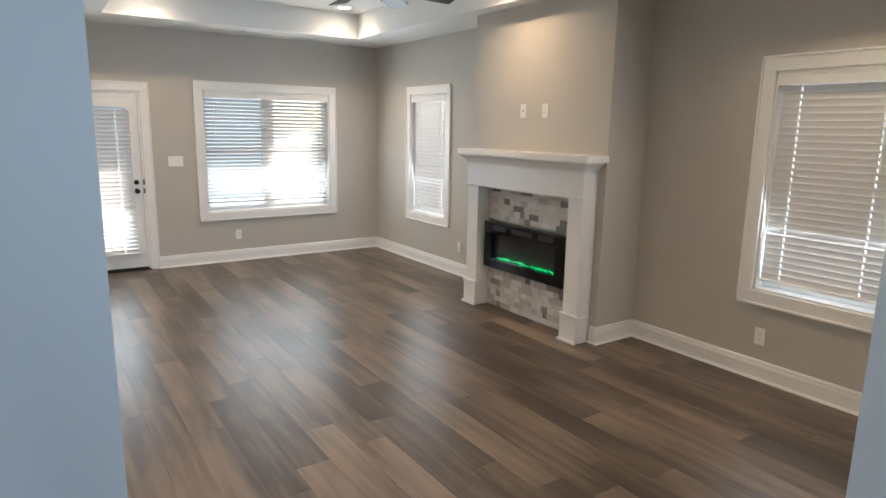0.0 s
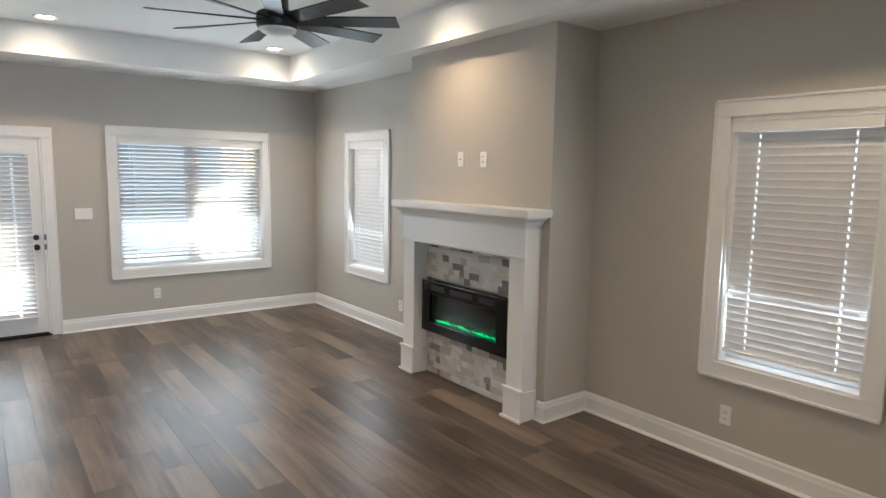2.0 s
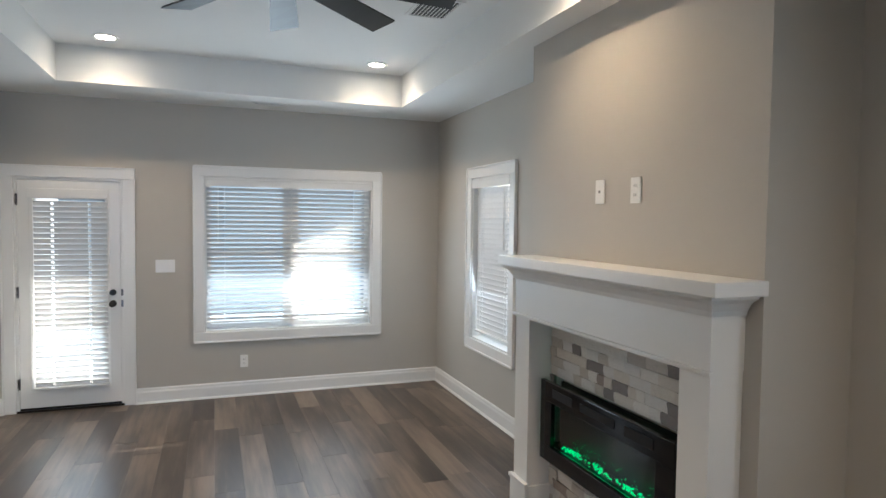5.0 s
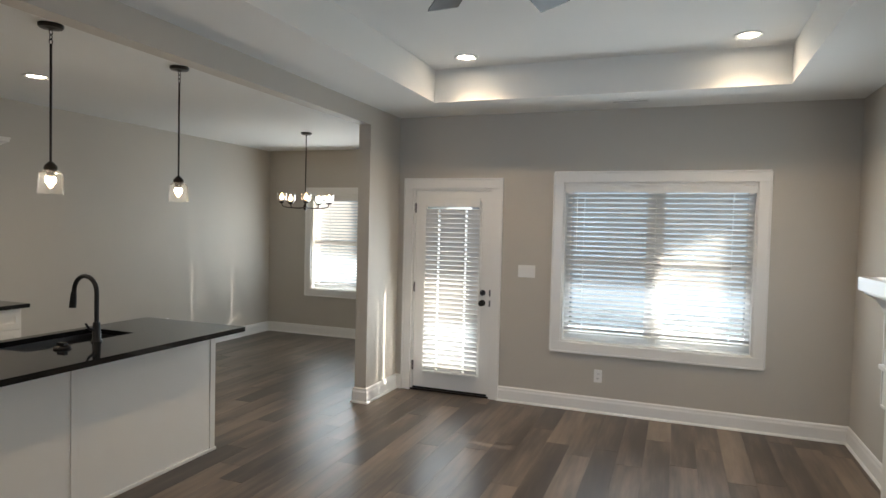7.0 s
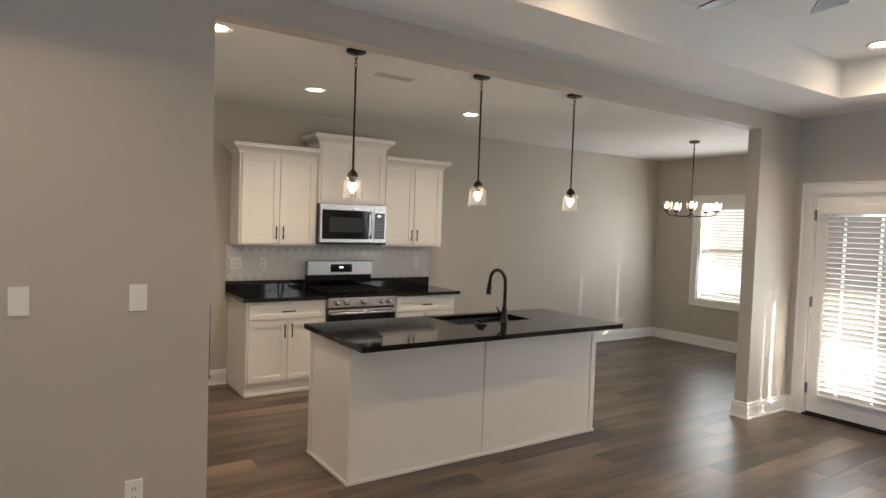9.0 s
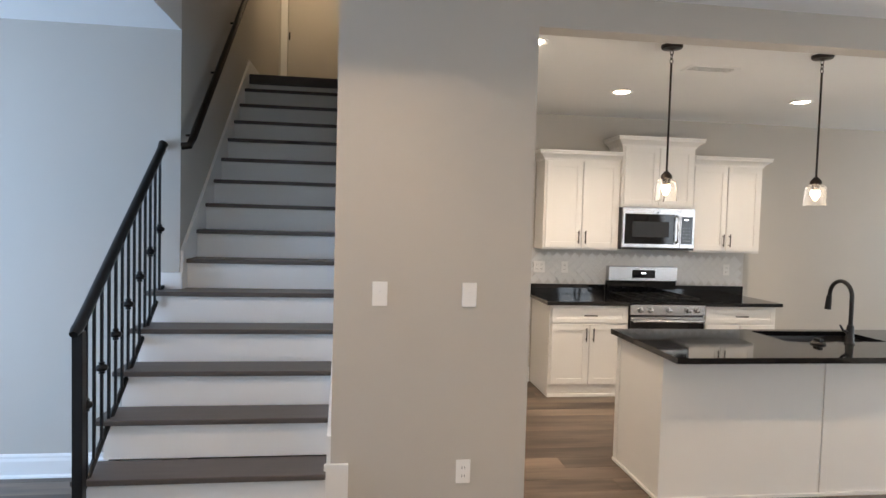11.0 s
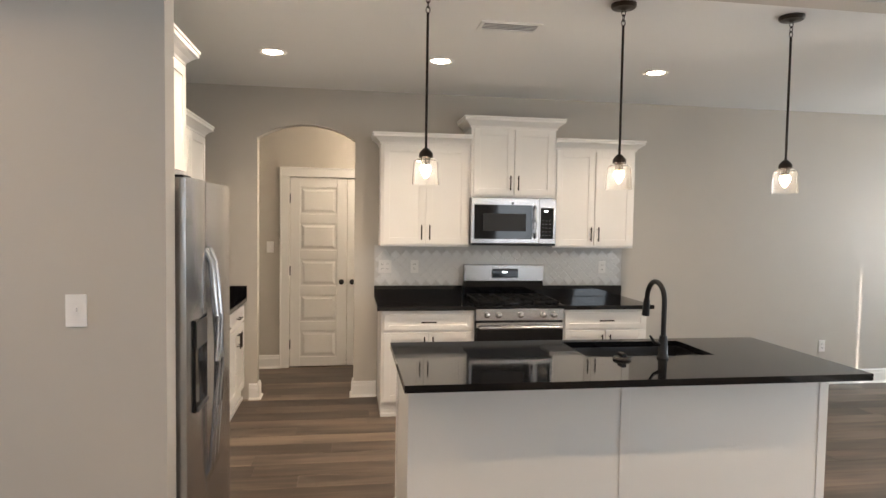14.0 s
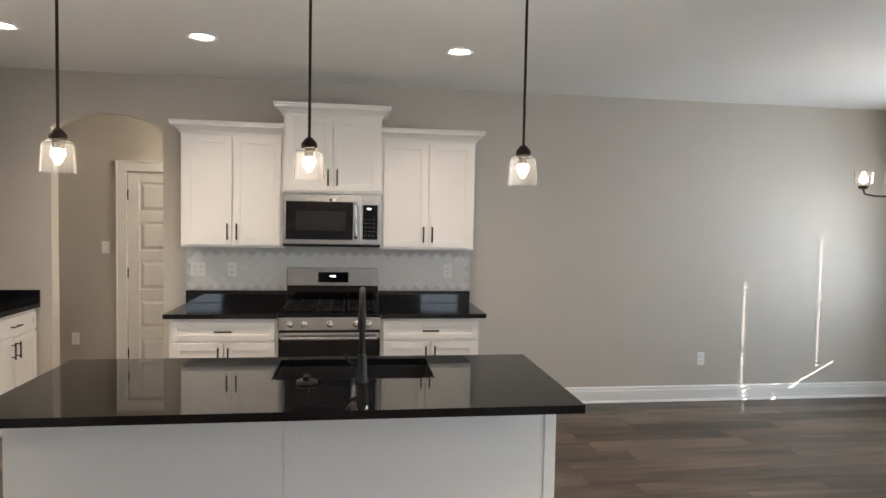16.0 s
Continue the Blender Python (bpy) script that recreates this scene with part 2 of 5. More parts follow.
SIDING = material("blue_grey_siding", (0.30, 0.36, 0.43), 0.6, grain=0.04, scale=4)
SIDING_PALE = material("pale_siding", (0.62, 0.62, 0.60), 0.6, grain=0.04, scale=4)
SHINGLE = material("grey_shingle", (0.12, 0.12, 0.13), 0.9, grain=0.3, scale=12, bump=0.4, bump_scale=50)


# mesh helpers
def box(bm, x0, x1, y0, y1, z0, z1, bevel=0.0):
    r = bmesh.ops.create_cube(bm, size=1)
    for v in r["verts"]:
        v.co = Vector(((x0 + x1) / 2 + v.co.x * (x1 - x0), (y0 + y1) / 2 + v.co.y * (y1 - y0), (z0 + z1) / 2 + v.co.z * (z1 - z0)))
    if bevel:
        es = list({e for v in r["verts"] for e in v.link_edges})
        bmesh.ops.bevel(bm, geom=es, offset=bevel, segments=2, profile=0.6, affect='EDGES')
    return bm


def boxes(*rows, bevel=0.0):
    bm = bmesh.new()
    for r in rows:
        box(bm, *r, bevel=bevel)
    return bm


def tube(bm, points, radius, sides=10, closed=False):
    """A round bar along a run of points."""
    pts = [Vector(p) for p in points]
    rings = []
    for i, p in enumerate(pts):
        d = (pts[min(i + 1, len(pts) - 1)] - pts[max(i - 1, 0)]).normalized()
        a = d.cross(Vector((0, 0, 1)))
        if a.length < 1e-3:
            a = d.cross(Vector((1, 0, 0)))
        a.normalize()
        b = d.cross(a)
        r = radius[i] if isinstance(radius, (list, tuple)) else radius
        rings.append([bm.verts.new(p + r * (math.cos(t) * a + math.sin(t) * b)) for t in [2 * math.pi * k / sides for k in range(sides)]])
    for r0, r1 in zip(rings, rings[1:]):
        for k in range(sides):
            bm.faces.new((r0[k], r0[(k + 1) % sides], r1[(k + 1) % sides], r1[k]))
    bm.faces.new(rings[0][::-1])
    bm.faces.new(rings[-1])
    return bm


def lathe(bm, profile, sides=24, cap=True):
    """A turned shape about z from (radius, height) pairs."""
    rings = [[bm.verts.new((r * math.cos(2 * math.pi * k / sides), r * math.sin(2 * math.pi * k / sides), z)) for k in range(sides)] for r, z in profile]
    for r0, r1 in zip(rings, rings[1:]):
        for k in range(sides):
            bm.faces.new((r0[k], r0[(k + 1) % sides], r1[(k + 1) % sides], r1[k]))
    if cap:
        bm.faces.new(rings[0][::-1])
        bm.faces.new(rings[-1])
    return bm


def sweep(bm, profile, path):
    """A moulding: (out, up) pairs carried along corner points of a level run; out is to the right of the way."""
    pts = [Vector(p) for p in path]
    rings = []
    for i, p in enumerate(pts):
        d0 = (p - pts[i - 1]).normalized() if i else None
        d1 = (pts[i + 1] - p).normalized() if i < len(pts) - 1 else None
        n0 = Vector((d0.y, -d0.x, 0)) if d0 else Vector((d1.y, -d1.x, 0))
        n1 = Vector((d1.y, -d1.x, 0)) if d1 else n0
        n = (n0 + n1) / (1 + n0.dot(n1))
        rings.append([bm.verts.new(p + n * o + Vector((0, 0, u))) for o, u in profile])
    k = len(profile)
    for r0, r1 in zip(rings, rings[1:]):
        for j in range(k):
            bm.faces.new((r0[j], r0[(j + 1) % k], r1[(j + 1) % k], r1[j]))
    bm.faces.new(rings[0])
    bm.faces.new(rings[-1][::-1])
    return bm


def finish(bm, name, mat, smooth=False):
    bmesh.ops.recalc_face_normals(bm, faces=bm.faces)
    me = bpy.data.meshes.new(name)
    bm.to_mesh(me)
    bm.free()
    me.materials.append(mat)
    if smooth:
        for p in me.polygons:
            p.use_smooth = True
        me.set_sharp_from_angle(angle=radians(40))
    return me


def part(name, bm, mat, parent, label="", smooth=False):
    o = new(name, finish(bm, name, mat, smooth))
    o.parent = parent
    return tagged(o, label)


def thing(name, place, label, category, group="", turn=0):
    o = new(name)
    o.matrix_world = pose(*place, 0, 0, turn)
    return tagged(o, label, category, group)


def structure(name, bm, mat, label, smooth=False):
    return tagged(new(name, finish(bm, name, mat, smooth)), label, name.split("_")[0], "", "structure")


def bounds_cut(spans, lo, hi):
    """The stretches of lo..hi that the spans leave free."""
    out, at = [], lo
    for a, b in sorted(spans):
        if a > at:
            out.append((at, a))
        at = max(at, b)
    if at < hi:
        out.append((at, hi))
    return out


def wall(name, axis, face, thick, lo, hi, z0, z1, holes, label):
    """A wall along x or y with a rectangular opening for each hole (a, b, za, zb)."""
    rows = []
    cuts = bounds_cut([(a, b) for a, b, _, _ in holes], lo, hi)
    spans = [(a, b, z0, z1) for a, b in cuts]
    for a, b, za, zb in holes:
        if za > z0:
            spans.append((a, b, z0, za))
        if zb < z1:
            spans.append((a, b, zb, z1))
    f0, f1 = min(face, face + thick), max(face, face + thick)
    for a, b, za, zb in spans:
        rows.append((f0, f1, a, b, za, zb) if axis == "y" else (a, b, f0, f1, za, zb))
    return structure(name, boxes(*rows), WALL, label)


# the plan
XE, YN, XP, XK, YD, YKS, YST = 5.01, 8.86, 1.0, -2.21, 11.06, 2.70, 2.60
XF, YSL, YLS, CEILZ, TRAYZ, XS = -0.05, 1.61, 1.549, 2.755, 3.04, 2.30
W1 = (2.68, 4.29, 0.63, 2.10)
W2 = (7.12, 7.92, 0.63, 2.10)
W3 = (2.49, 3.28, 0.63, 2.10)
W4 = (-1.455, 0.16, 0.68, 2.10)
DOOR = (1.165, 2.00, 0.0, 2.045)
OPEN_Y0, OPEN_Y1, OPEN_Z = 3.56, 8.21, 2.588

wall("wall_north", "x", YN, 0.15, XP, XE + 0.15, 0, 3.3, [W1, DOOR], "greige painted living room wall with a door and a wide window")
wall("wall_east", "y", XE, 0.15, YLS - 0.12, YN, 0, 3.3, [W2, W3], "greige painted living room wall with two windows")
wall("wall_south", "x", YLS, -0.12, XS, XE, 0, 3.3, [], "greige painted end wall of the living room")
wall("wall_foyer_east", "y", XS, 0.12, -1.6, YLS - 0.12, 0, 3.3, [], "greige painted foyer wall")
wall("wall_foyer_south", "x", -1.6, -0.12, XF, XS, 0, 3.3, [(0.45, 1.95, 0.15, 2.4)], "greige painted foyer wall with a glazed entry")
wall("wall_foyer_west", "y", XF, -0.12, -1.6, YSL - 0.1, 0, 3.3, [], "greige painted foyer wall beside the stairs")
wall("wall_stair_left", "x", YSL, -0.1, -4.4, XF, 0, 5.6, [], "greige painted stair wall")
wall("wall_stair_upper", "x", YSL, -0.1, XF, XP + 0.1, 3.3, 5.6, [], "painted upper stairwell wall")
wall("wall_stair_upper_north", "x", YST, 0.10, XP - 0.12, XP + 0.1, 3.3, 5.6, [], "painted upper stairwell wall")
wall("wall_stair_right", "x", YST, 0.10, -4.4, XP - 0.12, 0, 5.6, [], "greige painted wall between stairs and kitchen")
wall("wall_landing", "y", -4.4, -0.12, YSL, YST, 0, 5.6, [(1.72, 2.42, 2.99, 5.02)], "greige painted wall at the head of the stairs")
wall("wall_stair_east", "y", XP, 0.1, YSL, YST, 3.3, 5.6, [], "painted upper stairwell wall")
wall("wall_partition", "y", XP, -0.12, YST, YN + 0.15, 0, 3.3, [(OPEN_Y0, OPEN_Y1, 0, OPEN_Z)], "greige painted wall with a wide cased opening to the kitchen")
wall("wall_dining_east", "y", XP, -0.12, YN + 0.15, YD + 0.15, 0, 3.3, [], "greige painted dining wall")
wall("wall_dining_north", "x", YD, 0.15, XK - 0.12, XP - 0.12, 0, 3.3, [W4], "greige painted dining wall with a window")

# kitchen wall with the arched opening
bm = bmesh.new()
AY0, AY1, ASP, ATOP = 3.43, 4.275, 2.312, 2.438
for y0, y1 in ((YKS, AY0), (AY1, YD)):
    box(bm, XK - 0.12, XK, y0, y1, 0, 3.3)
N = 20
half, rise = (AY1 - AY0) / 2, ATOP - ASP
rad = (half * half + rise * rise) / (2 * rise)
ys = [AY0 + (AY1 - AY0) * k / N for k in range(N + 1)]
zs = [ATOP - rad + math.sqrt(rad * rad - (y - (AY0 + AY1) / 2) ** 2) for y in ys]
head = [(y, z) for y, z in zip(ys, zs)] + [(AY1, 3.3), (AY0, 3.3)]
back, front = [[bm.verts.new((x, y, z)) for y, z in head] for x in (XK - 0.12, XK)]
bm.faces.new(back)
bm.faces.new(front[::-1])
for k in range(len(head)):
    j = (k + 1) % len(head)
    bm.faces.new((back[k], front[k], front[j], back[j]))
structure("wall_kitchen_west", bm, WALL, "greige painted kitchen wall with an arched opening")
wall("wall_hall_west", "y", -3.36, -0.12, YKS, 5.6, 0, 3.3, [(3.60, 4.84, 0, 2.05)], "greige painted hall wall with a pair of doors")
wall("wall_hall_north", "x", 5.6, 0.12, -3.48, XK - 0.12, 0, 3.3, [], "greige painted hall end wall")
structure("wall_closet", boxes((-4.3, -4.2, 3.3, 5.1, 0, 2.6), (-4.2, -3.48, 3.3, 3.4, 0, 2.6), (-4.2, -3.48, 5.0, 5.1, 0, 2.6)), WALL, "plain closet walls behind the doors")

# ceilings: living tray, kitchen, foyer, hall, stairwell
TX0, TX1, TY0, TY1 = 1.63, 4.40, 2.25, 8.20
structure("ceiling", boxes((XP, TX0, YST, YN, CEILZ, 3.3), (TX1, XE, YST, YN, CEILZ, 3.3), (TX0, TX1, TY1, YN, CEILZ, 3.3),
                           (TX0, TX1, YLS, TY0, CEILZ, 3.3), (TX0, TX1, TY0, TY1, TRAYZ, 3.3), (TX1, XE, YLS, YST, CEILZ, 3.3), (XP, TX0, YLS, YST, CEILZ, 3.3),
                           (XF, XP, YLS, YSL, CEILZ, 3.3)), CEIL, "white living room tray ceiling")
structure("ceiling_foyer", boxes((XF, XS, -1.6, YLS, CEILZ, 3.3)), CEIL, "white foyer ceiling")
structure("ceiling_kitchen", boxes((XK, XP - 0.12, YKS, YD, CEILZ, 3.3)), CEIL, "white kitchen and dining ceiling")
structure("ceiling_hall", boxes((-3.36, XK - 0.12, YKS, 5.6, CEILZ, 3.3)), CEIL, "white hall ceiling")
structure("ceiling_stairs", boxes((-4.4, XP, YSL, YST, 5.4, 5.6)), CEIL, "white ceiling over the stairwell")

# ground and subfloor
structure("ground", boxes((-300, 300, -300, 300, -0.45, -0.30)), GRASS, "mown lawn around the house")
floor = structure("floor", boxes((-4.4, XE + 0.1, -1.7, YN + 0.1, -0.30, -0.012), (-2.33, XP, YN + 0.1, YD + 0.1, -0.30, -0.012)), SUBFLOOR,
                  "dark brown wood-look plank floor")

# baseboards
BASE = [(0, 0), (0.018, 0), (0.018, 0.10), (0.013, 0.118), (0.013, 0.130), (0.006, 0.142), (0, 0.142)]
SHOE = [(0.018, 0), (0.033, 0), (0.030, 0.010), (0.018, 0.018)]


def baseboard(*path):
    bm = bmesh.new()
    sweep(bm, BASE, [(x, y, 0) for x, y in path])
    sweep(bm, SHOE, [(x, y, 0) for x, y in path])
    return structure("baseboard", bm, TRIM, "white painted baseboard with shoe moulding")


BR_X, BR_Y0, BR_Y1 = 4.57, 4.28, 5.985
baseboard((2.085, YN), (XE, YN), (XE, BR_Y1), (BR_X, BR_Y1), (BR_X, 5.92))
baseboard((BR_X, 4.34), (BR_X, BR_Y0), (XE, BR_Y0), (XE, YLS), (XS, YLS), (XS, -1.6))
baseboard((XP - 0.12, OPEN_Y1 + 0.02), (XP - 0.12, OPEN_Y1), (XP, OPEN_Y1), (XP, YN), (1.08, YN))
baseboard((XP, 2.70), (XP, OPEN_Y0), (XP - 0.12, OPEN_Y0))
baseboard((XK, 6.86), (XK, YD), (XP - 0.12, YD), (XP - 0.12, OPEN_Y1 + 0.02))
baseboard((XK, 3.36), (XK, AY0), (XK - 0.12, AY0), (XK - 0.12, YKS))
baseboard((XK - 0.12, 4.9), (XK - 0.12, AY1), (XK, AY1), (XK, 4.48))
baseboard((-3.36, YKS), (-3.36, 3.51))
baseboard((-3.36, 4.93), (-3.36, 5.6), (XK - 0.12, 5.6))
baseboard((XF, -1.6), (XF, 1.40))

# chimney breast
structure("wall_chimney_breast", boxes((BR_X, XE, BR_Y0, 4.44, 0, CEILZ), (BR_X, XE, 5.78, BR_Y1, 0, CEILZ), (BR_X, XE, 4.44, 5.78, 1.18, CEILZ), (BR_X + 0.06, XE, 4.44, 5.78, 0, 1.18)),
          WALL, "greige painted chimney breast above the fireplace")


# windows
def window(name, axis, face, thick, a, b, z0, z1, tilt, twin, group_label, cords=None, lift=0.05):
    """A cased window with vinyl sashes, glass and a two-inch blind, in a wall whose room face is at face; thick points outward."""
    w = new(name)
    if axis == "x":
        w.matrix_world = Matrix.Translation((0, face, 0))
    else:
        w.matrix_world = Matrix.Translation((face, 0, 0)) @ Matrix(((0, 1, 0, 0), (1, 0, 0, 0), (0, 0, 1, 0), (0, 0, 0, 1)))
    tagged(w, group_label, "window", "", "structure")
    c = 0.085

    def piece(bn, rows, mat, parent, bevel=0.0, label=""):
        return part(bn, boxes(*rows, bevel=bevel), mat, parent, label)

    # local: x along the wall, y outward, z up
    casing = piece("casing", [(a - c, b + c, -0.02, 0.0, z1, z1 + c), (a - c, b + c, -0.02, 0.0, z0 - c, z0), (a - c, a, -0.02, 0.0, z0, z1), (b, b + c, -0.02, 0.0, z0, z1)], TRIM, w, 0.004)
    piece("casing_edge", [(a - c - 0.006, b + c + 0.006, -0.028, 0.0, z1 + c, z1 + c + 0.016), (a - c - 0.006, b + c + 0.006, -0.028, 0.0, z0 - c - 0.016, z0 - c),
                          (a - c - 0.014, a - c, -0.028, 0.0, z0 - c, z1 + c), (b + c, b + c + 0.014, -0.028, 0.0, z0 - c, z1 + c)], TRIM, casing, 0.003)
    piece("jamb_liner", [(a, a + 0.015, 0, thick, z0, z1), (b - 0.015, b, 0, thick, z0, z1), (a, b, 0, thick, z1 - 0.015, z1)], TRIM, w)
    # unseen outer trim, its depth added to trim the sun at the jambs
    piece("shade_mould", [(a - 0.05, a + 0.004, thick, thick + 0.10, z0 - 0.05, z1 + 0.05), (b - 0.004, b + 0.05, thick, thick + 0.10, z0 - 0.05, z1 + 0.05), (a + 0.004, b - 0.004, thick, thick + 0.10, z1 - 0.004, z1 + 0.05)], VINYL, w)
    piece("window_sill", [(a, b, 0.0, thick + 0.03, z0 - 0.002, z0 + 0.015)], TRIM, w, 0.003)
    cols = [(a + 0.016, (a + b) / 2 - 0.035), ((a + b) / 2 + 0.035, b - 0.016)] if twin else [(a + 0.016, b - 0.016)]
    if twin:
        piece("mullion", [((a + b) / 2 - 0.034, (a + b) / 2 + 0.034, 0.085, 0.13, z0 + 0.02, z1 - 0.02)], VINYL, w)
    for l0, l1 in cols:
        zm = (z0 + z1) / 2
        sash = piece("sash", [(l0, l0 + 0.04, 0.09, 0.125, z0 + 0.02, z1 - 0.02), (l1 - 0.04, l1, 0.09, 0.125, z0 + 0.02, z1 - 0.02), (l0 + 0.04, l1 - 0.04, 0.09, 0.125, z0 + 0.02, z0 + 0.065),
                              (l0 + 0.04, l1 - 0.04, 0.09, 0.125, z1 - 0.06, z1 - 0.02), (l0 + 0.04, l1 - 0.04, 0.085, 0.13, zm - 0.022, zm + 0.022)], VINYL, w)
        for za, zb in ((z0 + 0.066, zm - 0.023), (zm + 0.023, z1 - 0.061)):
            g = piece("pane", [(l0 + 0.041, l1 - 0.041, 0.105, 0.109, za, zb)], PANE, sash)
            g.visible_shadow = False
    blind(w, a + 0.022, b - 0.022, z0 + lift + 0.016, z1 - 0.02, 0.045, tilt, cords=cords, hole=0.011 if cords else 0.005)
    return w


def slat_mesh(length, tilt, cords, hole):
    """One slightly cupped slat, with slots where the cords run."""
    bm = bmesh.new()
    sw, t = 0.050, 0.0028
    ca, sa = math.cos(radians(tilt)), math.sin(radians(tilt))

    def strip(x0, x1, u0, u1):
        rows = []
        for x in (x0, x1):
            ring = []
            for k in range(4):
                u = u0 + (u1 - u0) * k / 3
                bow = 0.003 * (1 - (2 * u / sw) ** 2)
                for h in (bow, bow - t):
                    ring.append(bm.verts.new((x, u * ca + h * sa, -u * sa + h * ca)))
            rows.append(ring)
        p, q = rows
        for k in range(3):
            i, j = 2 * k, 2 * k + 2
            bm.faces.new((p[i], q[i], q[j], p[j]))
            bm.faces.new((p[i + 1], p[j + 1], q[j + 1], q[i + 1]))
        bm.faces.new((p[0], p[1], q[1], q[0]))
        bm.faces.new((p[6], q[6], q[7], p[7]))
        bm.faces.new([p[i] for i in (0, 2, 4, 6, 7, 5, 3, 1)])
        bm.faces.new([q[i] for i in (0, 1, 3, 5, 7, 6, 4, 2)])

    edges = [0.0]
    for c in cords:
        edges += [c - hole, c + hole]
    edges.append(length)
    for x0, x1 in zip(edges[0::2], edges[1::2]):
        strip(x0, x1, -sw / 2, sw / 2)
    for c in cords:
        strip(c - hole, c + hole, -sw / 2, -0.011)
        strip(c - hole, c + hole, 0.011, sw / 2)
    return finish(bm, "slat", SLAT)


def blind(parent, a, b, z0, z1, y, tilt, pitch=0.0435, valance=True, wand=True, inset=0.17, cords=None, hole=0.005):
    b0 = new("blind")
    b0.parent = parent
    b0.location = (0, 0, 0)
    tagged(b0, "white two-inch slatted blind, lowered")
    rail_bottom = part("bottom_rail", boxes((a, b, y - 0.026, y + 0.026, z0, z0 + 0.016), bevel=0.004), SLAT, b0)
    top = z1 - 0.055
    part("head_rail", boxes((a, b, y - 0.028, y + 0.028, top, z1)), TRIM, b0)
    if valance:
        part("valance", boxes((a - 0.006, b + 0.006, y - 0.062, y - 0.050, top - 0.018, z1 + 0.004), (a - 0.006, b + 0.006, y - 0.068, y - 0.048, z1 - 0.012, z1 + 0.006), bevel=0.003), TRIM, b0)
    edge = inset * (b - a) if b - a < 1 else 0.16
    given = cords is not None
    cords = cords or [edge, (b - a) - edge]
    if b - a > 1.3 and not given:
        cords.insert(1, (b - a) / 2)
    me = slat_mesh(b - a, tilt, cords, hole)
    n = int((top - z0 - 0.03) / pitch)
    step = (top - z0 - 0.034) / n
    for k in range(n):
        s = new("slat", me)
        s.parent = b0
        s.location = (a, y, z0 + 0.016 + 0.022 + step * k)
    for c in cords:
        part("ladder_cord", tube(bmesh.new(), [(a + c, y - 0.027, z0 + 0.01), (a + c, y - 0.027, top)], 0.0012, 5), PLASTIC, b0)
    if wand:
        part("tilt_wand", tube(bmesh.new(), [(a + 0.10, y - 0.055, top - 0.02), (a + 0.10, y - 0.055, top - 0.55)], 0.004, 6), PLASTIC, b0)
    return b0


window("window_1", "x", YN, 0.15, *W1, 40, True, "white-cased twin window with open slatted blinds", lift=0.064)
window("window_2", "y", XE, 0.15, *W2, 80, False, "white-cased window with nearly closed white blinds")
window("window_3", "y", XE, 0.15, *W3, 80, False, "white-cased window with nearly closed white blinds")
window("window_4", "x", YD, 0.15, *W4, 36, True, "white-cased twin dining window with open slatted blinds", cords=(0.27, 1.18))


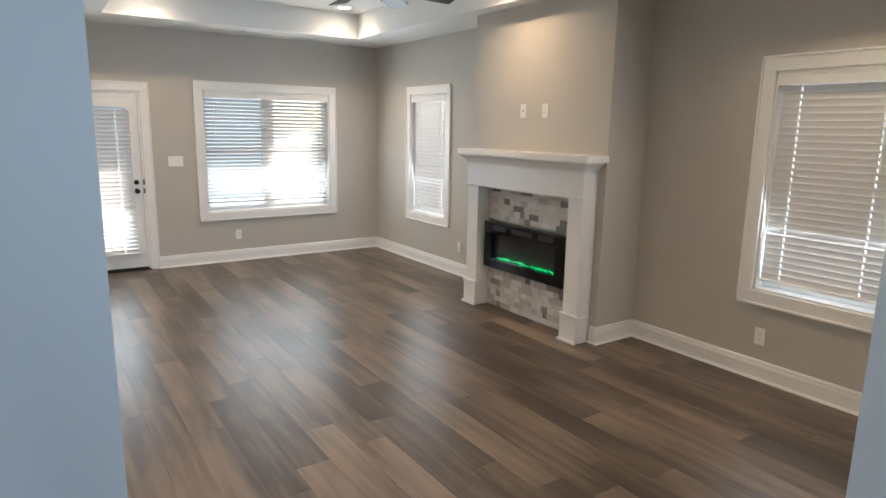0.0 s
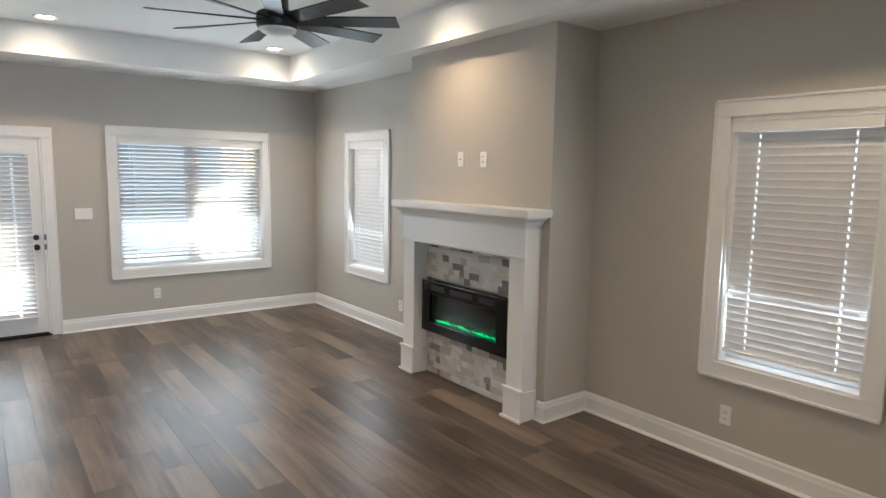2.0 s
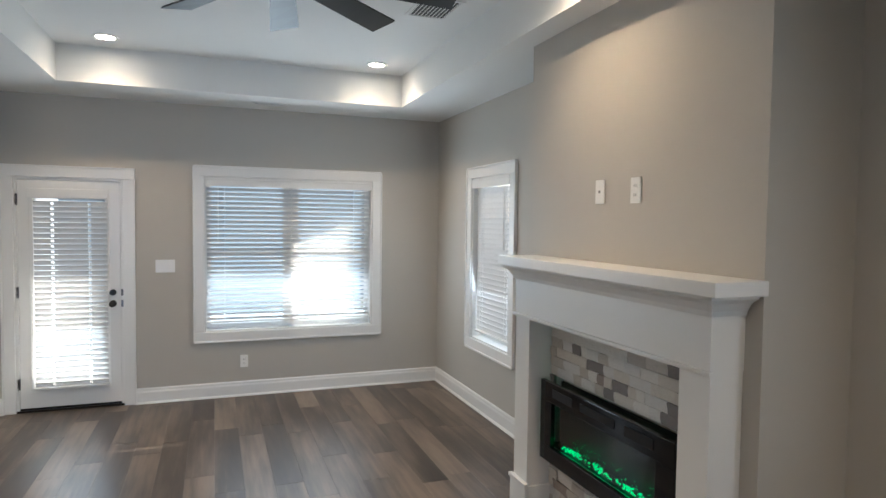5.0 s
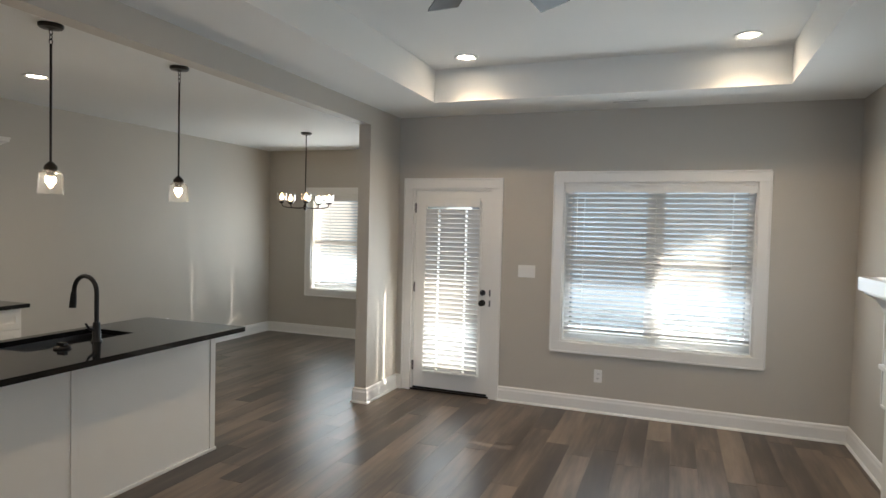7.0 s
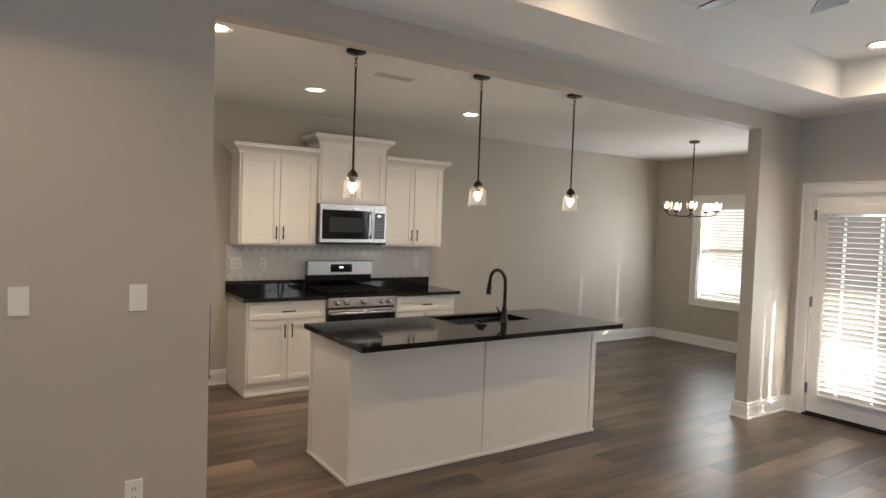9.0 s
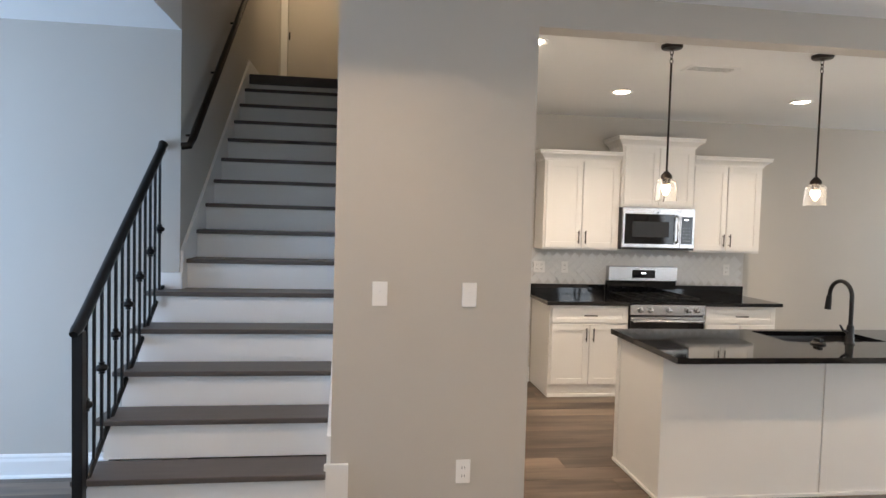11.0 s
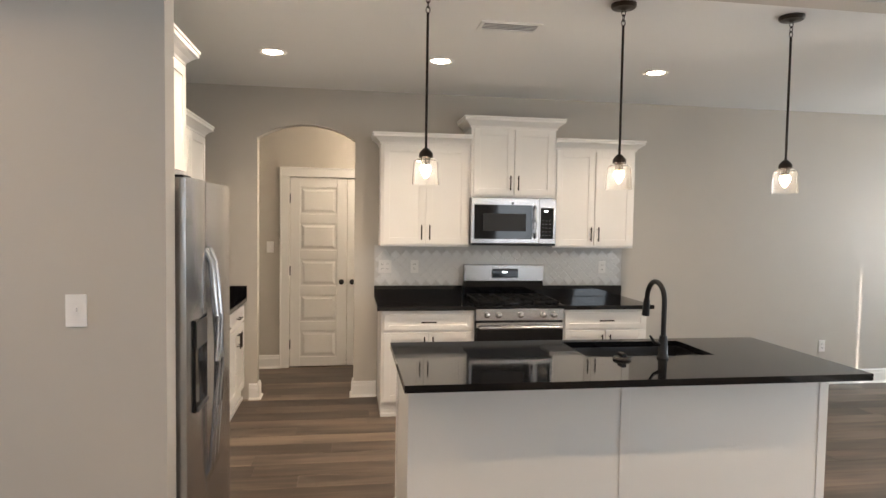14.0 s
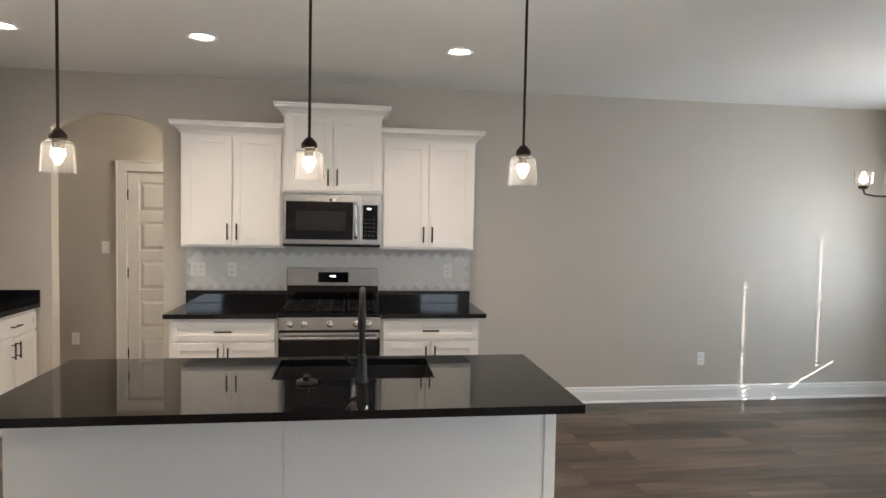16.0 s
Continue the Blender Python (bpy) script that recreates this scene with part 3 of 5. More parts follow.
# back door
def glazed_door():
    d = new("door_1")
    tagged(d, "white glazed back door with a slatted blind, shut", "door", "", "structure")
    d.matrix_world = Matrix.Translation((0, YN, 0))
    x0, x1, z1 = DOOR[0], DOOR[1], DOOR[3]
    c = 0.085
    part("casing", boxes((x0 - c, x0, -0.02, 0.0, 0, z1), (x1, x1 + c, -0.02, 0, 0, z1), (x0 - c, x1 + c, -0.02, 0, z1, z1 + c), bevel=0.004), TRIM, d)
    part("casing_edge", boxes((x0 - c - 0.014, x0 - c, -0.028, 0.0, 0, z1 + c), (x1 + c, x1 + c + 0.014, -0.028, 0, 0, z1 + c), (x0 - c - 0.014, x1 + c + 0.014, -0.028, 0, z1 + c, z1 + c + 0.016), bevel=0.003), TRIM, d)
    part("jamb_liner", boxes((x0, x0 + 0.022, 0, 0.15, 0, z1), (x1 - 0.022, x1, 0, 0.15, 0, z1), (x0 + 0.022, x1 - 0.022, 0, 0.15, z1 - 0.022, z1)), TRIM, d)
    part("threshold", boxes((x0, x1, -0.01, 0.15, 0.0, 0.018), bevel=0.004), BRONZE, d, "dark bronze threshold")
    a, b = x0 + 0.025, x1 - 0.025
    ga, gb, gz0, gz1 = a + 0.105, b - 0.105, 0.215, 1.885
    leaf = part("leaf", boxes((a, ga, 0.012, 0.056, 0.035, z1 - 0.025), (gb, b, 0.012, 0.056, 0.035, z1 - 0.025), (ga, gb, 0.012, 0.056, 0.035, gz0), (ga, gb, 0.012, 0.056, gz1, z1 - 0.025)), TRIM, d)
    part("sweep", boxes((a, b, 0.008, 0.05, 0.019, 0.034)), BLACK, leaf, "black rubber sweep")
    part("glass_frame", boxes((ga - 0.02, ga + 0.012, 0.000, 0.012, gz0 - 0.02, gz1 + 0.02), (gb - 0.012, gb + 0.02, 0.000, 0.012, gz0 - 0.02, gz1 + 0.02), (ga + 0.012, gb - 0.012, 0.000, 0.012, gz0 - 0.02, gz0 + 0.012),
                              (ga + 0.012, gb - 0.012, 0.000, 0.012, gz1 - 0.012, gz1 + 0.02), bevel=0.003), TRIM, leaf)
    g = part("pane", boxes((ga + 0.002, gb - 0.002, 0.034, 0.038, gz0 + 0.002, gz1 - 0.002)), PANE, leaf)
    g.visible_shadow = False
    blind(d, ga + 0.022, gb + 0.012, gz0 - 0.01, gz1 + 0.03, -0.034, 58, pitch=0.0455, valance=False, wand=False, inset=0.25, hole=0.012)
    part("valance", boxes((ga - 0.02, gb + 0.02, -0.066, -0.056, gz1 - 0.02, gz1 + 0.06), bevel=0.003), TRIM, d)
    for z in (0.93, 1.03):
        kb = bmesh.new()
        lathe(kb, [(0.030, 0), (0.030, 0.008), (0.012, 0.012), (0.012, 0.03), (0.026, 0.04), (0.028, 0.055), (0.015, 0.065)] if z < 1 else [(0.028, 0), (0.028, 0.014), (0.020, 0.024), (0.018, 0.03)], 20)
        bmesh.ops.rotate(kb, verts=kb.verts, matrix=Matrix.Rotation(radians(90), 3, 'X'), cent=(0, 0, 0))
        bmesh.ops.translate(kb, verts=kb.verts, vec=(b - 0.062, 0.012, z))
        part("door_knob" if z < 1 else "deadbolt", kb, BLACK, leaf, "round black metal hardware", True)
        part("strike_plate", boxes((b + 0.004, b + 0.024, -0.003, 0.012, z - 0.03, z + 0.03)), DARKSTEEL, d)
    for z in (0.25, 1.05, 1.85):
        part("hinge", boxes((a - 0.018, a + 0.004, 0.000, 0.013, z - 0.05, z + 0.05), bevel=0.002), DARKSTEEL, d)


glazed_door()


# wall plates
def plate(name, place, normal, gangs, kind, label):
    """normal: +x, -x, +y or -y as degrees of turn; local -y faces the room."""
    p = thing(name, place, label, "outlet" if kind == "outlet" else "switch", "", normal)
    w = 0.072 + 0.046 * (gangs - 1)
    part("cover", boxes((-w / 2, w / 2, -0.007, 0.0, -0.059, 0.059), bevel=0.003), PLASTIC, p)
    for g in range(gangs):
        x = (g - (gangs - 1) / 2) * 0.046
        if kind == "outlet":
            for z in (0.021, -0.021):
                f = part("receptacle", boxes((x - 0.016, x + 0.016, -0.009, -0.007, z - 0.014, z + 0.014), bevel=0.001), PLASTIC, p)
                part("slot", boxes((x - 0.008, x - 0.005, -0.0096, -0.009, z - 0.006, z + 0.006), (x + 0.005, x + 0.008, -0.0096, -0.009, z - 0.006, z + 0.006)), SLOT, f)
        elif kind == "switch":
            part("toggle", boxes((x - 0.005, x + 0.005, -0.018, -0.007, -0.004, 0.012), bevel=0.001), PLASTIC, p)
            part("toggle_plate", boxes((x - 0.009, x + 0.009, -0.0085, -0.007, -0.016, 0.016)), PLASTIC, p)
        elif kind == "data":
            part("jack", boxes((x - 0.006, x + 0.006, -0.009, -0.007, -0.006, 0.006)), SLOT, p)
    return p


plate("switch", (2.345, YN, 1.262), 0, 3, "switch", "white three-gang light switch beside the back door")
plate("outlet", (3.035, YN, 0.335), 0, 1, "outlet", "white wall outlet under the wide window")
plate("outlet", (XE, 3.19, 0.31), -90, 1, "outlet", "white wall outlet below the window")
plate("outlet", (XE, 6.80, 0.33), -90, 1, "outlet", "white wall outlet beside the chimney breast")
plate("media_plate", (BR_X, 5.268, 1.860), -90, 1, "data", "white cable wall plate above the mantel")
plate("outlet", (BR_X, 4.99, 1.857), -90, 1, "outlet", "white wall outlet above the mantel")
plate("switch", (XP, 2.818, 1.277), 90, 1, "switch", "white light switch on the greige pier")
plate("switch", (XP, 3.253, 1.277), 90, 1, "switch", "white light switch on the greige pier")
plate("outlet", (XP, 3.247, 0.40), 90, 1, "outlet", "white wall outlet low on the greige pier")
plate("outlet", (XK, 9.02, 0.39), 90, 1, "outlet", "white wall outlet low on the dining wall")
plate("switch", (-3.36, 3.40, 1.30), 90, 1, "switch", "white light switch in the hall")
plate("outlet", (-3.36, 3.12, 0.40), 90, 1, "outlet", "white wall outlet in the hall")


# ceiling fittings
def can_light(x, y, z):
    c = thing("recessed_light", (x, y, z), "white recessed ceiling light, lit warm", "ceiling light", "recessed lights")
    part("trim_ring", lathe(bmesh.new(), [(0.062, -0.001), (0.095, -0.001), (0.098, -0.006), (0.085, -0.012), (0.066, -0.006)], 28, False), TRIM, c, "", True)
    part("lens", lathe(bmesh.new(), [(0.064, -0.004), (0.064, -0.002)], 28), LED, c, "glowing warm lens")


for x, y in LIVING_CANS:
    can_light(x, y, TRAYZ)
for x, y in KITCHEN_CANS:
    can_light(x, y, CEILZ)


def ceiling_vent(x, y, z, lx, ly, label):
    v = thing("ceiling_vent", (x, y, z), label, "vent")
    part("frame", boxes((-lx / 2, lx / 2, -ly / 2, -ly / 2 + 0.02, -0.008, 0), (-lx / 2, lx / 2, ly / 2 - 0.02, ly / 2, -0.008, 0), (-lx / 2, -lx / 2 + 0.02, -ly / 2 + 0.02, ly / 2 - 0.02, -0.008, 0),
                        (lx / 2 - 0.02, lx / 2, -ly / 2 + 0.02, ly / 2 - 0.02, -0.008, 0)), CEIL, v)
    part("backing", boxes((-lx / 2 + 0.02, lx / 2 - 0.02, -ly / 2 + 0.02, ly / 2 - 0.02, -0.002, -0.001)), SLOT, v, "dark duct")
    long_y = ly > lx
    m = min(lx, ly)
    n = max(3, int((m - 0.04) / 0.024))
    for k in range(n):
        s = -m / 2 + 0.028 + (m - 0.056) * k / (n - 1)
        r = (s - 0.0025, s + 0.0025, -ly / 2 + 0.02, ly / 2 - 0.02, -0.006, -0.003) if long_y else (-lx / 2 + 0.02, lx / 2 - 0.02, s - 0.0025, s + 0.0025, -0.006, -0.003)
        part("slat", boxes(r), CEIL, v)


ceiling_vent(3.26, 8.53, CEILZ, 0.32, 0.11, "white slotted ceiling vent over the window")
ceiling_vent(4.07, 6.37, TRAYZ, 0.28, 0.36, "white ceiling return vent in the tray")
ceiling_vent(-0.165, 5.14, CEILZ, 0.16, 0.36, "white ceiling vent over the kitchen")


# stairs
def staircase():
    s = thing("staircase", (0, 0, 0), "white-riser staircase with dark wood treads climbing between walls", "stairs")
    rise, run, x1 = 0.18225, 0.2347, 1.2953
    yl, yr, yin = 1.455, YST - 0.02, YSL + 0.02
    for k in range(1, 17):
        xn, z = x1 - run * (k - 1), (0.225, 0.425)[k - 1] if k < 3 else 0.074 + rise * k
        out = xn > XF + 0.02
        y0 = yl if out else yin
        if k < 16:
            xb = xn - run - 0.002
            if out and xb < XF:
                bm = boxes((XF + 0.002, xn, yl, yr, z - 0.027, z), (xb, XF + 0.002, yin, yr, z - 0.027, z), bevel=0.006)
            else:
                bm = boxes((xb, xn, y0, yr, z - 0.027, z), bevel=0.006)
            part("tread", bm, TREAD, s, "dark wood-look tread")
        yb = 1.495 if out else yin
        part("riser", boxes((xn - 0.045, xn - 0.028, yb, yr, max(0.0, z - 0.2), z - 0.027)), TRIM, s)
        if out:
            part("side_panel", boxes((max(xn - run - 0.028, XF + 0.001), xn - 0.045, 1.495, 1.511, 0.0, z - 0.027)), TRIM, s)
    # skirt boards along both walls
    for y0, y1, xs in ((YSL, YSL + 0.019, XF - 0.01), (YST - 0.019, YST, 0.995)):
        bm = bmesh.new()
        sl = rise / run
        xe = -2.26
        def top(x):
            return (x1 - x) * sl + rise + 0.17
        pts = [(xs, max(0.0, top(xs) - 0.42)), (xs, top(xs)), (xe, top(xe)), (xe, top(xe) - 0.42)]
        a = [bm.verts.new((x, y0, z)) for x, z in pts]
        b = [bm.verts.new((x, y1, z)) for x, z in pts]
        bm.faces.new(a)
        bm.faces.new(b[::-1])
        for i in range(4):
            bm.faces.new((a[i], a[(i + 1) % 4], b[(i + 1) % 4], b[i]))
        part("skirt_board", bm, TRIM, s)
    part("skirt_end", boxes((XP, XP + 0.022, YST - 0.03, YST + 0.085, 0, 0.455), bevel=0.003), TRIM, s)
    part("skirt_return", boxes((XF, XF + 0.02, 1.50, YSL + 0.02, 1.12, 1.27), bevel=0.003), TRIM, s)
    part("landing", boxes((-4.4, -2.225, YSL, YST, 2.90, 2.99)), TREAD, s)
    part("landing_base", boxes((-4.4, -2.26, YSL, YSL + 0.016, 2.99, 3.13), (-4.4, -4.384, YSL + 0.016, 1.64, 2.99, 3.13)), TRIM, s)


staircase()


def landing_door():
    d = new("door_2")
    tagged(d, "white door with casing at the head of the stairs", "door", "", "structure")
    part("casing", boxes((-4.4, -4.38, 1.64, 1.72, 2.99, 5.10), (-4.4, -4.38, 2.42, 2.50, 2.99, 5.10), (-4.4, -4.38, 1.72, 2.42, 5.02, 5.10), bevel=0.003), TRIM, d)
    part("leaf", boxes((-4.50, -4.46, 1.725, 2.415, 3.0, 5.015)), WALL, d)
    for z in (3.2, 4.0, 4.8):
        part("hinge", boxes((-4.46, -4.45, 1.73, 1.75, z - 0.05, z + 0.05)), BLACK, d)


landing_door()


def stair_railing():
    r = thing("stair_railing", (1.107, 1.515, 0), "black iron stair railing with collared balusters", "railing")
    # local x runs back up the stairs
    x_top, z_top, z_low = -1.125, 2.04, 1.12
    xl = 0.0
    def rail_z(x):
        return z_low + (z_top - z_low) * (x - xl) / (x_top - xl)
    def low_z(x):
        return 0.345 + (1.18 - 0.345) * (x - 0.02) / (x_top - 0.02)
    part("newel", boxes((-0.022, 0.022, -0.022, 0.022, 0.20, 1.11), bevel=0.003), BLACK, r)
    part("newel_plate", boxes((-0.05, 0.05, -0.05, 0.05, 0.225, 0.235), bevel=0.002), BLACK, r)
    bm = bmesh.new()
    tube(bm, [(0.055, 0, z_low - 0.015), (0.03, 0, z_low), (0.0, 0, z_low + 0.015), (-0.1, 0, rail_z(-0.1) + 0.01), (x_top + 0.03, 0, rail_z(x_top + 0.03)), (x_top, 0, z_top + 0.015), (x_top - 0.03, 0, z_top + 0.01)],
         [0.018, 0.024, 0.025, 0.025, 0.025, 0.025, 0.022], 12)
    part("handrail", bm, BLACK, r, "", True)
    part("bottom_bar", tube(bmesh.new(), [(0.0, 0, low_z(0.0)), (x_top, 0, low_z(x_top)), (x_top - 0.025, 0, low_z(x_top))], 0.014, 8), BLACK, r)
    n = 13
    for k in range(n):
        x = -0.07 - (abs(x_top) - 0.12) * k / (n - 1)
        b = part("baluster", boxes((x - 0.0065, x + 0.0065, -0.0065, 0.0065, low_z(x), rail_z(x)), bevel=0.001), BLACK, r)
        if k % 2 == 0:
            kb = lathe(bmesh.new(), [(0.008, -0.03), (0.016, -0.026), (0.012, -0.018), (0.026, -0.010), (0.030, 0), (0.026, 0.010), (0.012, 0.018), (0.016, 0.026), (0.008, 0.03)], 10)
            bmesh.ops.translate(kb, verts=kb.verts, vec=(x, 0, low_z(x) + 0.46 * (rail_z(x) - low_z(x))))
            part("collar", kb, BLACK, b, "", True)
    for z in (z_top, low_z(x_top)):
        part("wall_bracket", tube(bmesh.new(), [(x_top - 0.02, 0, z), (x_top - 0.04, 0, z)], [0.02, 0.03], 12), TRIM, r, "white wall rosette")


stair_railing()


def wall_handrail():
    h = thing("wall_handrail", (-0.03, YSL + 0.075, 2.095), "dark wooden handrail on wall brackets", "handrail")
    sl = 0.855
    L = 2.3
    part("rail", tube(bmesh.new(), [(0.03, -0.055, -0.05), (0.03, -0.01, -0.045), (0.0, 0, 0), (-L, 0, L * sl)], 0.024, 12), BRONZE, h, "", True)
    for t in (0.12, 0.75, 1.4, 2.0):
        part("bracket", tube(bmesh.new(), [(-t, -0.072, t * sl - 0.07), (-t, -0.03, t * sl - 0.065), (-t, 0, t * sl - 0.02)], 0.008, 8), BRONZE, h)


wall_handrail()


# fireplace
FX = 4.42
LEGS = ((4.36, 4.515), (5.70, 5.86))


def fireplace():
    f = thing("fireplace_mantel", (0, 0, 0), "white painted mantelpiece around a stone-faced fireplace", "mantel")
    for y0, y1 in LEGS:
        leg = part("leg", boxes((FX, BR_X, y0, y1, 0.0, 1.175)), TRIM, f)
        part("plinth", boxes((FX - 0.018, FX, y0 - 0.012, y1 + 0.012, 0.0, 0.215), (FX, BR_X - 0.004, y0 - 0.012, y0, 0.0, 0.215), (FX, BR_X - 0.004, y1, y1 + 0.012, 0.0, 0.215), bevel=0.003), TRIM, leg)
        part("plinth_cap", boxes((FX - 0.026, FX, y0 - 0.02, y1 + 0.02, 0.215, 0.235), bevel=0.004), TRIM, leg)
        part("shoe", boxes((FX - 0.034, FX - 0.018, y0 - 0.026, y1 + 0.026, 0.0, 0.022), bevel=0.004), TRIM, leg)
    y0, y1 = LEGS[0][0], LEGS[1][1]
    part("frieze", boxes((FX - 0.006, BR_X, y0 - 0.004, y1 + 0.004, 1.175, 1.455)), TRIM, f)
    part("ledge", boxes((FX - 0.024, FX - 0.006, y0 - 0.02, y1 + 0.02, 1.168, 1.186), bevel=0.004), TRIM, f)
    cove = [(0, 0), (0.010, 0.0), (0.016, 0.02), (0.034, 0.048), (0.062, 0.066), (0.066, 0.078), (0, 0.078)]
    bm = sweep(bmesh.new(), cove, [(BR_X - 0.006, y1 + 0.004, 1.380), (FX - 0.006, y1 + 0.004, 1.380), (FX - 0.006, y0 - 0.004, 1.380), (BR_X - 0.006, y0 - 0.004, 1.380)])
    part("cove_moulding", bm, TRIM, f)
    part("shelf", boxes((FX - 0.09, BR_X, y0 - 0.10, y1 + 0.07, 1.458, 1.512), bevel=0.004), TRIM, f)
    # electric insert
    e = thing("electric_fireplace", (4.48, 5.122, 0.40), "black glass electric fireplace insert with green ember glow", "fireplace")
    w, h = 0.535, 0.438
    part("frame", boxes((-0.005, 0.02, -w, w, 0.33, h), (-0.005, 0.02, -w, w, 0.0, 0.085), (-0.005, 0.02, -w, -w + 0.115, 0.085, 0.33), (-0.005, 0.02, w - 0.115, w, 0.085, 0.33), bevel=0.003), BLACKGLASS, e)
    part("vent_grille", boxes((-0.008, -0.005, -w + 0.13, -w + 0.32, 0.365, 0.41)), BLACK, e)
    part("vent_grille", boxes((-0.008, -0.005, w - 0.32, w - 0.13, 0.365, 0.41)), BLACK, e)
    part("vent_grille", boxes((-0.008, -0.005, -0.14, 0.14, 0.368, 0.408)), BLACK, e)
    part("case", boxes((0.115, 0.125, -w + 0.02, w - 0.02, 0.02, h - 0.02), (0.02, 0.115, -w + 0.02, w - 0.02, 0.06, 0.075)), BLACK, e)
    part("glass_front", boxes((0.021, 0.024, -w + 0.112, w - 0.112, 0.088, 0.327)), BLACKGLASS_CLEAR, e)
    rnd = random.Random(4)
    bm = bmesh.new()
    for k in range(110):
        y = -w + 0.125 + (2 * w - 0.25) * rnd.random()
        r = 0.003 + 0.005 * rnd.random()
        m = Matrix.Translation((0.05 + 0.03 * rnd.random(), y, 0.079 + r + 0.012 * rnd.random())) @ Euler([rnd.random() * 6 for _ in range(3)]).to_matrix().to_4x4()
        bmesh.ops.create_icosphere(bm, subdivisions=1, radius=r, matrix=m)
    tagged(part("ember_crystals", bm, EMBER, e, "glowing green crystal embers"), kind="stuff")
    bm = bmesh.new()
    for k in range(60):
        y = -w + 0.15 + (2 * w - 0.3) * rnd.random()
        m = Matrix.Translation((0.085, y, 0.10 + 0.06 * rnd.random() ** 2))
        bmesh.ops.create_icosphere(bm, subdivisions=1, radius=0.0035, matrix=m)
    tagged(part("sparks", bm, EMBER_DIM, e, "faint green sparks"), kind="stuff")
    return f


BLACKGLASS_CLEAR = glass("smoked_glass", (0.35, 0.36, 0.36), 0.02)
fireplace()


# ceiling fan
def ceiling_fan():
    f = thing("ceiling_fan", (3.02, 5.20, TRAYZ), "black ceiling fan with nine blades and an unlit lens", "ceiling fan")
    part("canopy", lathe(bmesh.new(), [(0.075, 0), (0.075, -0.03), (0.05, -0.055), (0.02, -0.06)], 28), BLACK, f, "", True)
    part("downrod", tube(bmesh.new(), [(0, 0, -0.05), (0, 0, -0.24)], 0.013, 12), BLACK, f)
    part("motor_housing", lathe(bmesh.new(), [(0.03, -0.20), (0.062, -0.21), (0.068, -0.23), (0.07, -0.305), (0.12, -0.315), (0.130, -0.325), (0.130, -0.395), (0.122, -0.41), (0.112, -0.412)], 36), BLACK, f, "", True)
    part("lens", lathe(bmesh.new(), [(0.116, -0.41), (0.112, -0.424), (0.09, -0.438), (0.045, -0.447), (0.005, -0.449)], 32), FANLENS, f, "frosted white lens", True)
    for k in range(9):
        bm = bmesh.new()
        n = 5
        rows = []
        for i in range(n):
            r = 0.10 + 0.645 * i / (n - 1)
            wd = 0.05 + 0.022 * i / (n - 1)
            for s in (-1, 1):
                tw = -radians(16) * (1 - 0.3 * i / (n - 1))
                y, z = s * wd * math.cos(tw), -0.36 + s * wd * math.sin(tw)
                rows.append((bm.verts.new((r, y, z + 0.004)), bm.verts.new((r + (0.02 if (i == n - 1 and s > 0) else 0), y, z - 0.004))))
        for i in range(n - 1):
            a, b, c, d = rows[2 * i], rows[2 * i + 1], rows[2 * i + 2], rows[2 * i + 3]
            bm.faces.new((a[0], b[0], d[0], c[0]))
            bm.faces.new((a[1], c[1], d[1], b[1]))
            bm.faces.new((a[0], c[0], c[1], a[1]))
            bm.faces.new((b[0], b[1], d[1], d[0]))
        a, b = rows[0], rows[1]
        bm.faces.new((a[0], a[1], b[1], b[0]))
        a, b = rows[-2], rows[-1]
        bm.faces.new((a[0], b[0], b[1], a[1]))
        bmesh.ops.rotate(bm, verts=bm.verts, matrix=Matrix.Rotation(radians(3 + 40 * k), 3, 'Z'), cent=(0, 0, 0))
        part("blade", bm, BLACK, f)


ceiling_fan()


# cabinets: local x along the run, local -y is the front, z up from the floor
def shaker(parent, x0, x1, y, z0, z1, handle=None):
    """A framed door or drawer front with a sunk panel; handle: (x, z, upright)."""
    fr = min(0.055, (z1 - z0) * 0.3)
    d = part("door" if z1 - z0 > 0.25 else "drawer_front",
             boxes((x0, x0 + fr, y - 0.019, y, z0, z1), (x1 - fr, x1, y - 0.019, y, z0, z1), (x0 + fr, x1 - fr, y - 0.019, y, z0, z0 + fr), (x0 + fr, x1 - fr, y - 0.019, y, z1 - fr, z1), bevel=0.0015), CAB, parent)
    part("panel", boxes((x0 + fr - 0.002, x1 - fr + 0.002, y - 0.010, y - 0.001, z0 + fr - 0.002, z1 - fr + 0.002)), CAB, d)
    if handle:
        hx, hz, up = handle
        L = 0.064
        pts = [(hx, y - 0.048, hz - L), (hx, y - 0.048, hz + L)] if up else [(hx - L, y - 0.048, hz), (hx + L, y - 0.048, hz)]
        posts = [(hx, hz - 0.045), (hx, hz + 0.045)] if up else [(hx - 0.045, hz), (hx + 0.045, hz)]
        bm = tube(bmesh.new(), pts, 0.006, 8)
        for px, pz in posts:
            tube(bm, [(px, y - 0.019, pz), (px, y - 0.048, pz)], 0.0045, 6)
        part("handle", bm, BRONZE, d, "dark bronze bar handle")
    return d


CROWN = [(0, 0), (0.010, 0), (0.012, 0.014), (0.030, 0.034), (0.052, 0.050), (0.066, 0.056), (0.066, 0.076), (0.072, 0.080), (0.072, 0.094), (0, 0.094)]


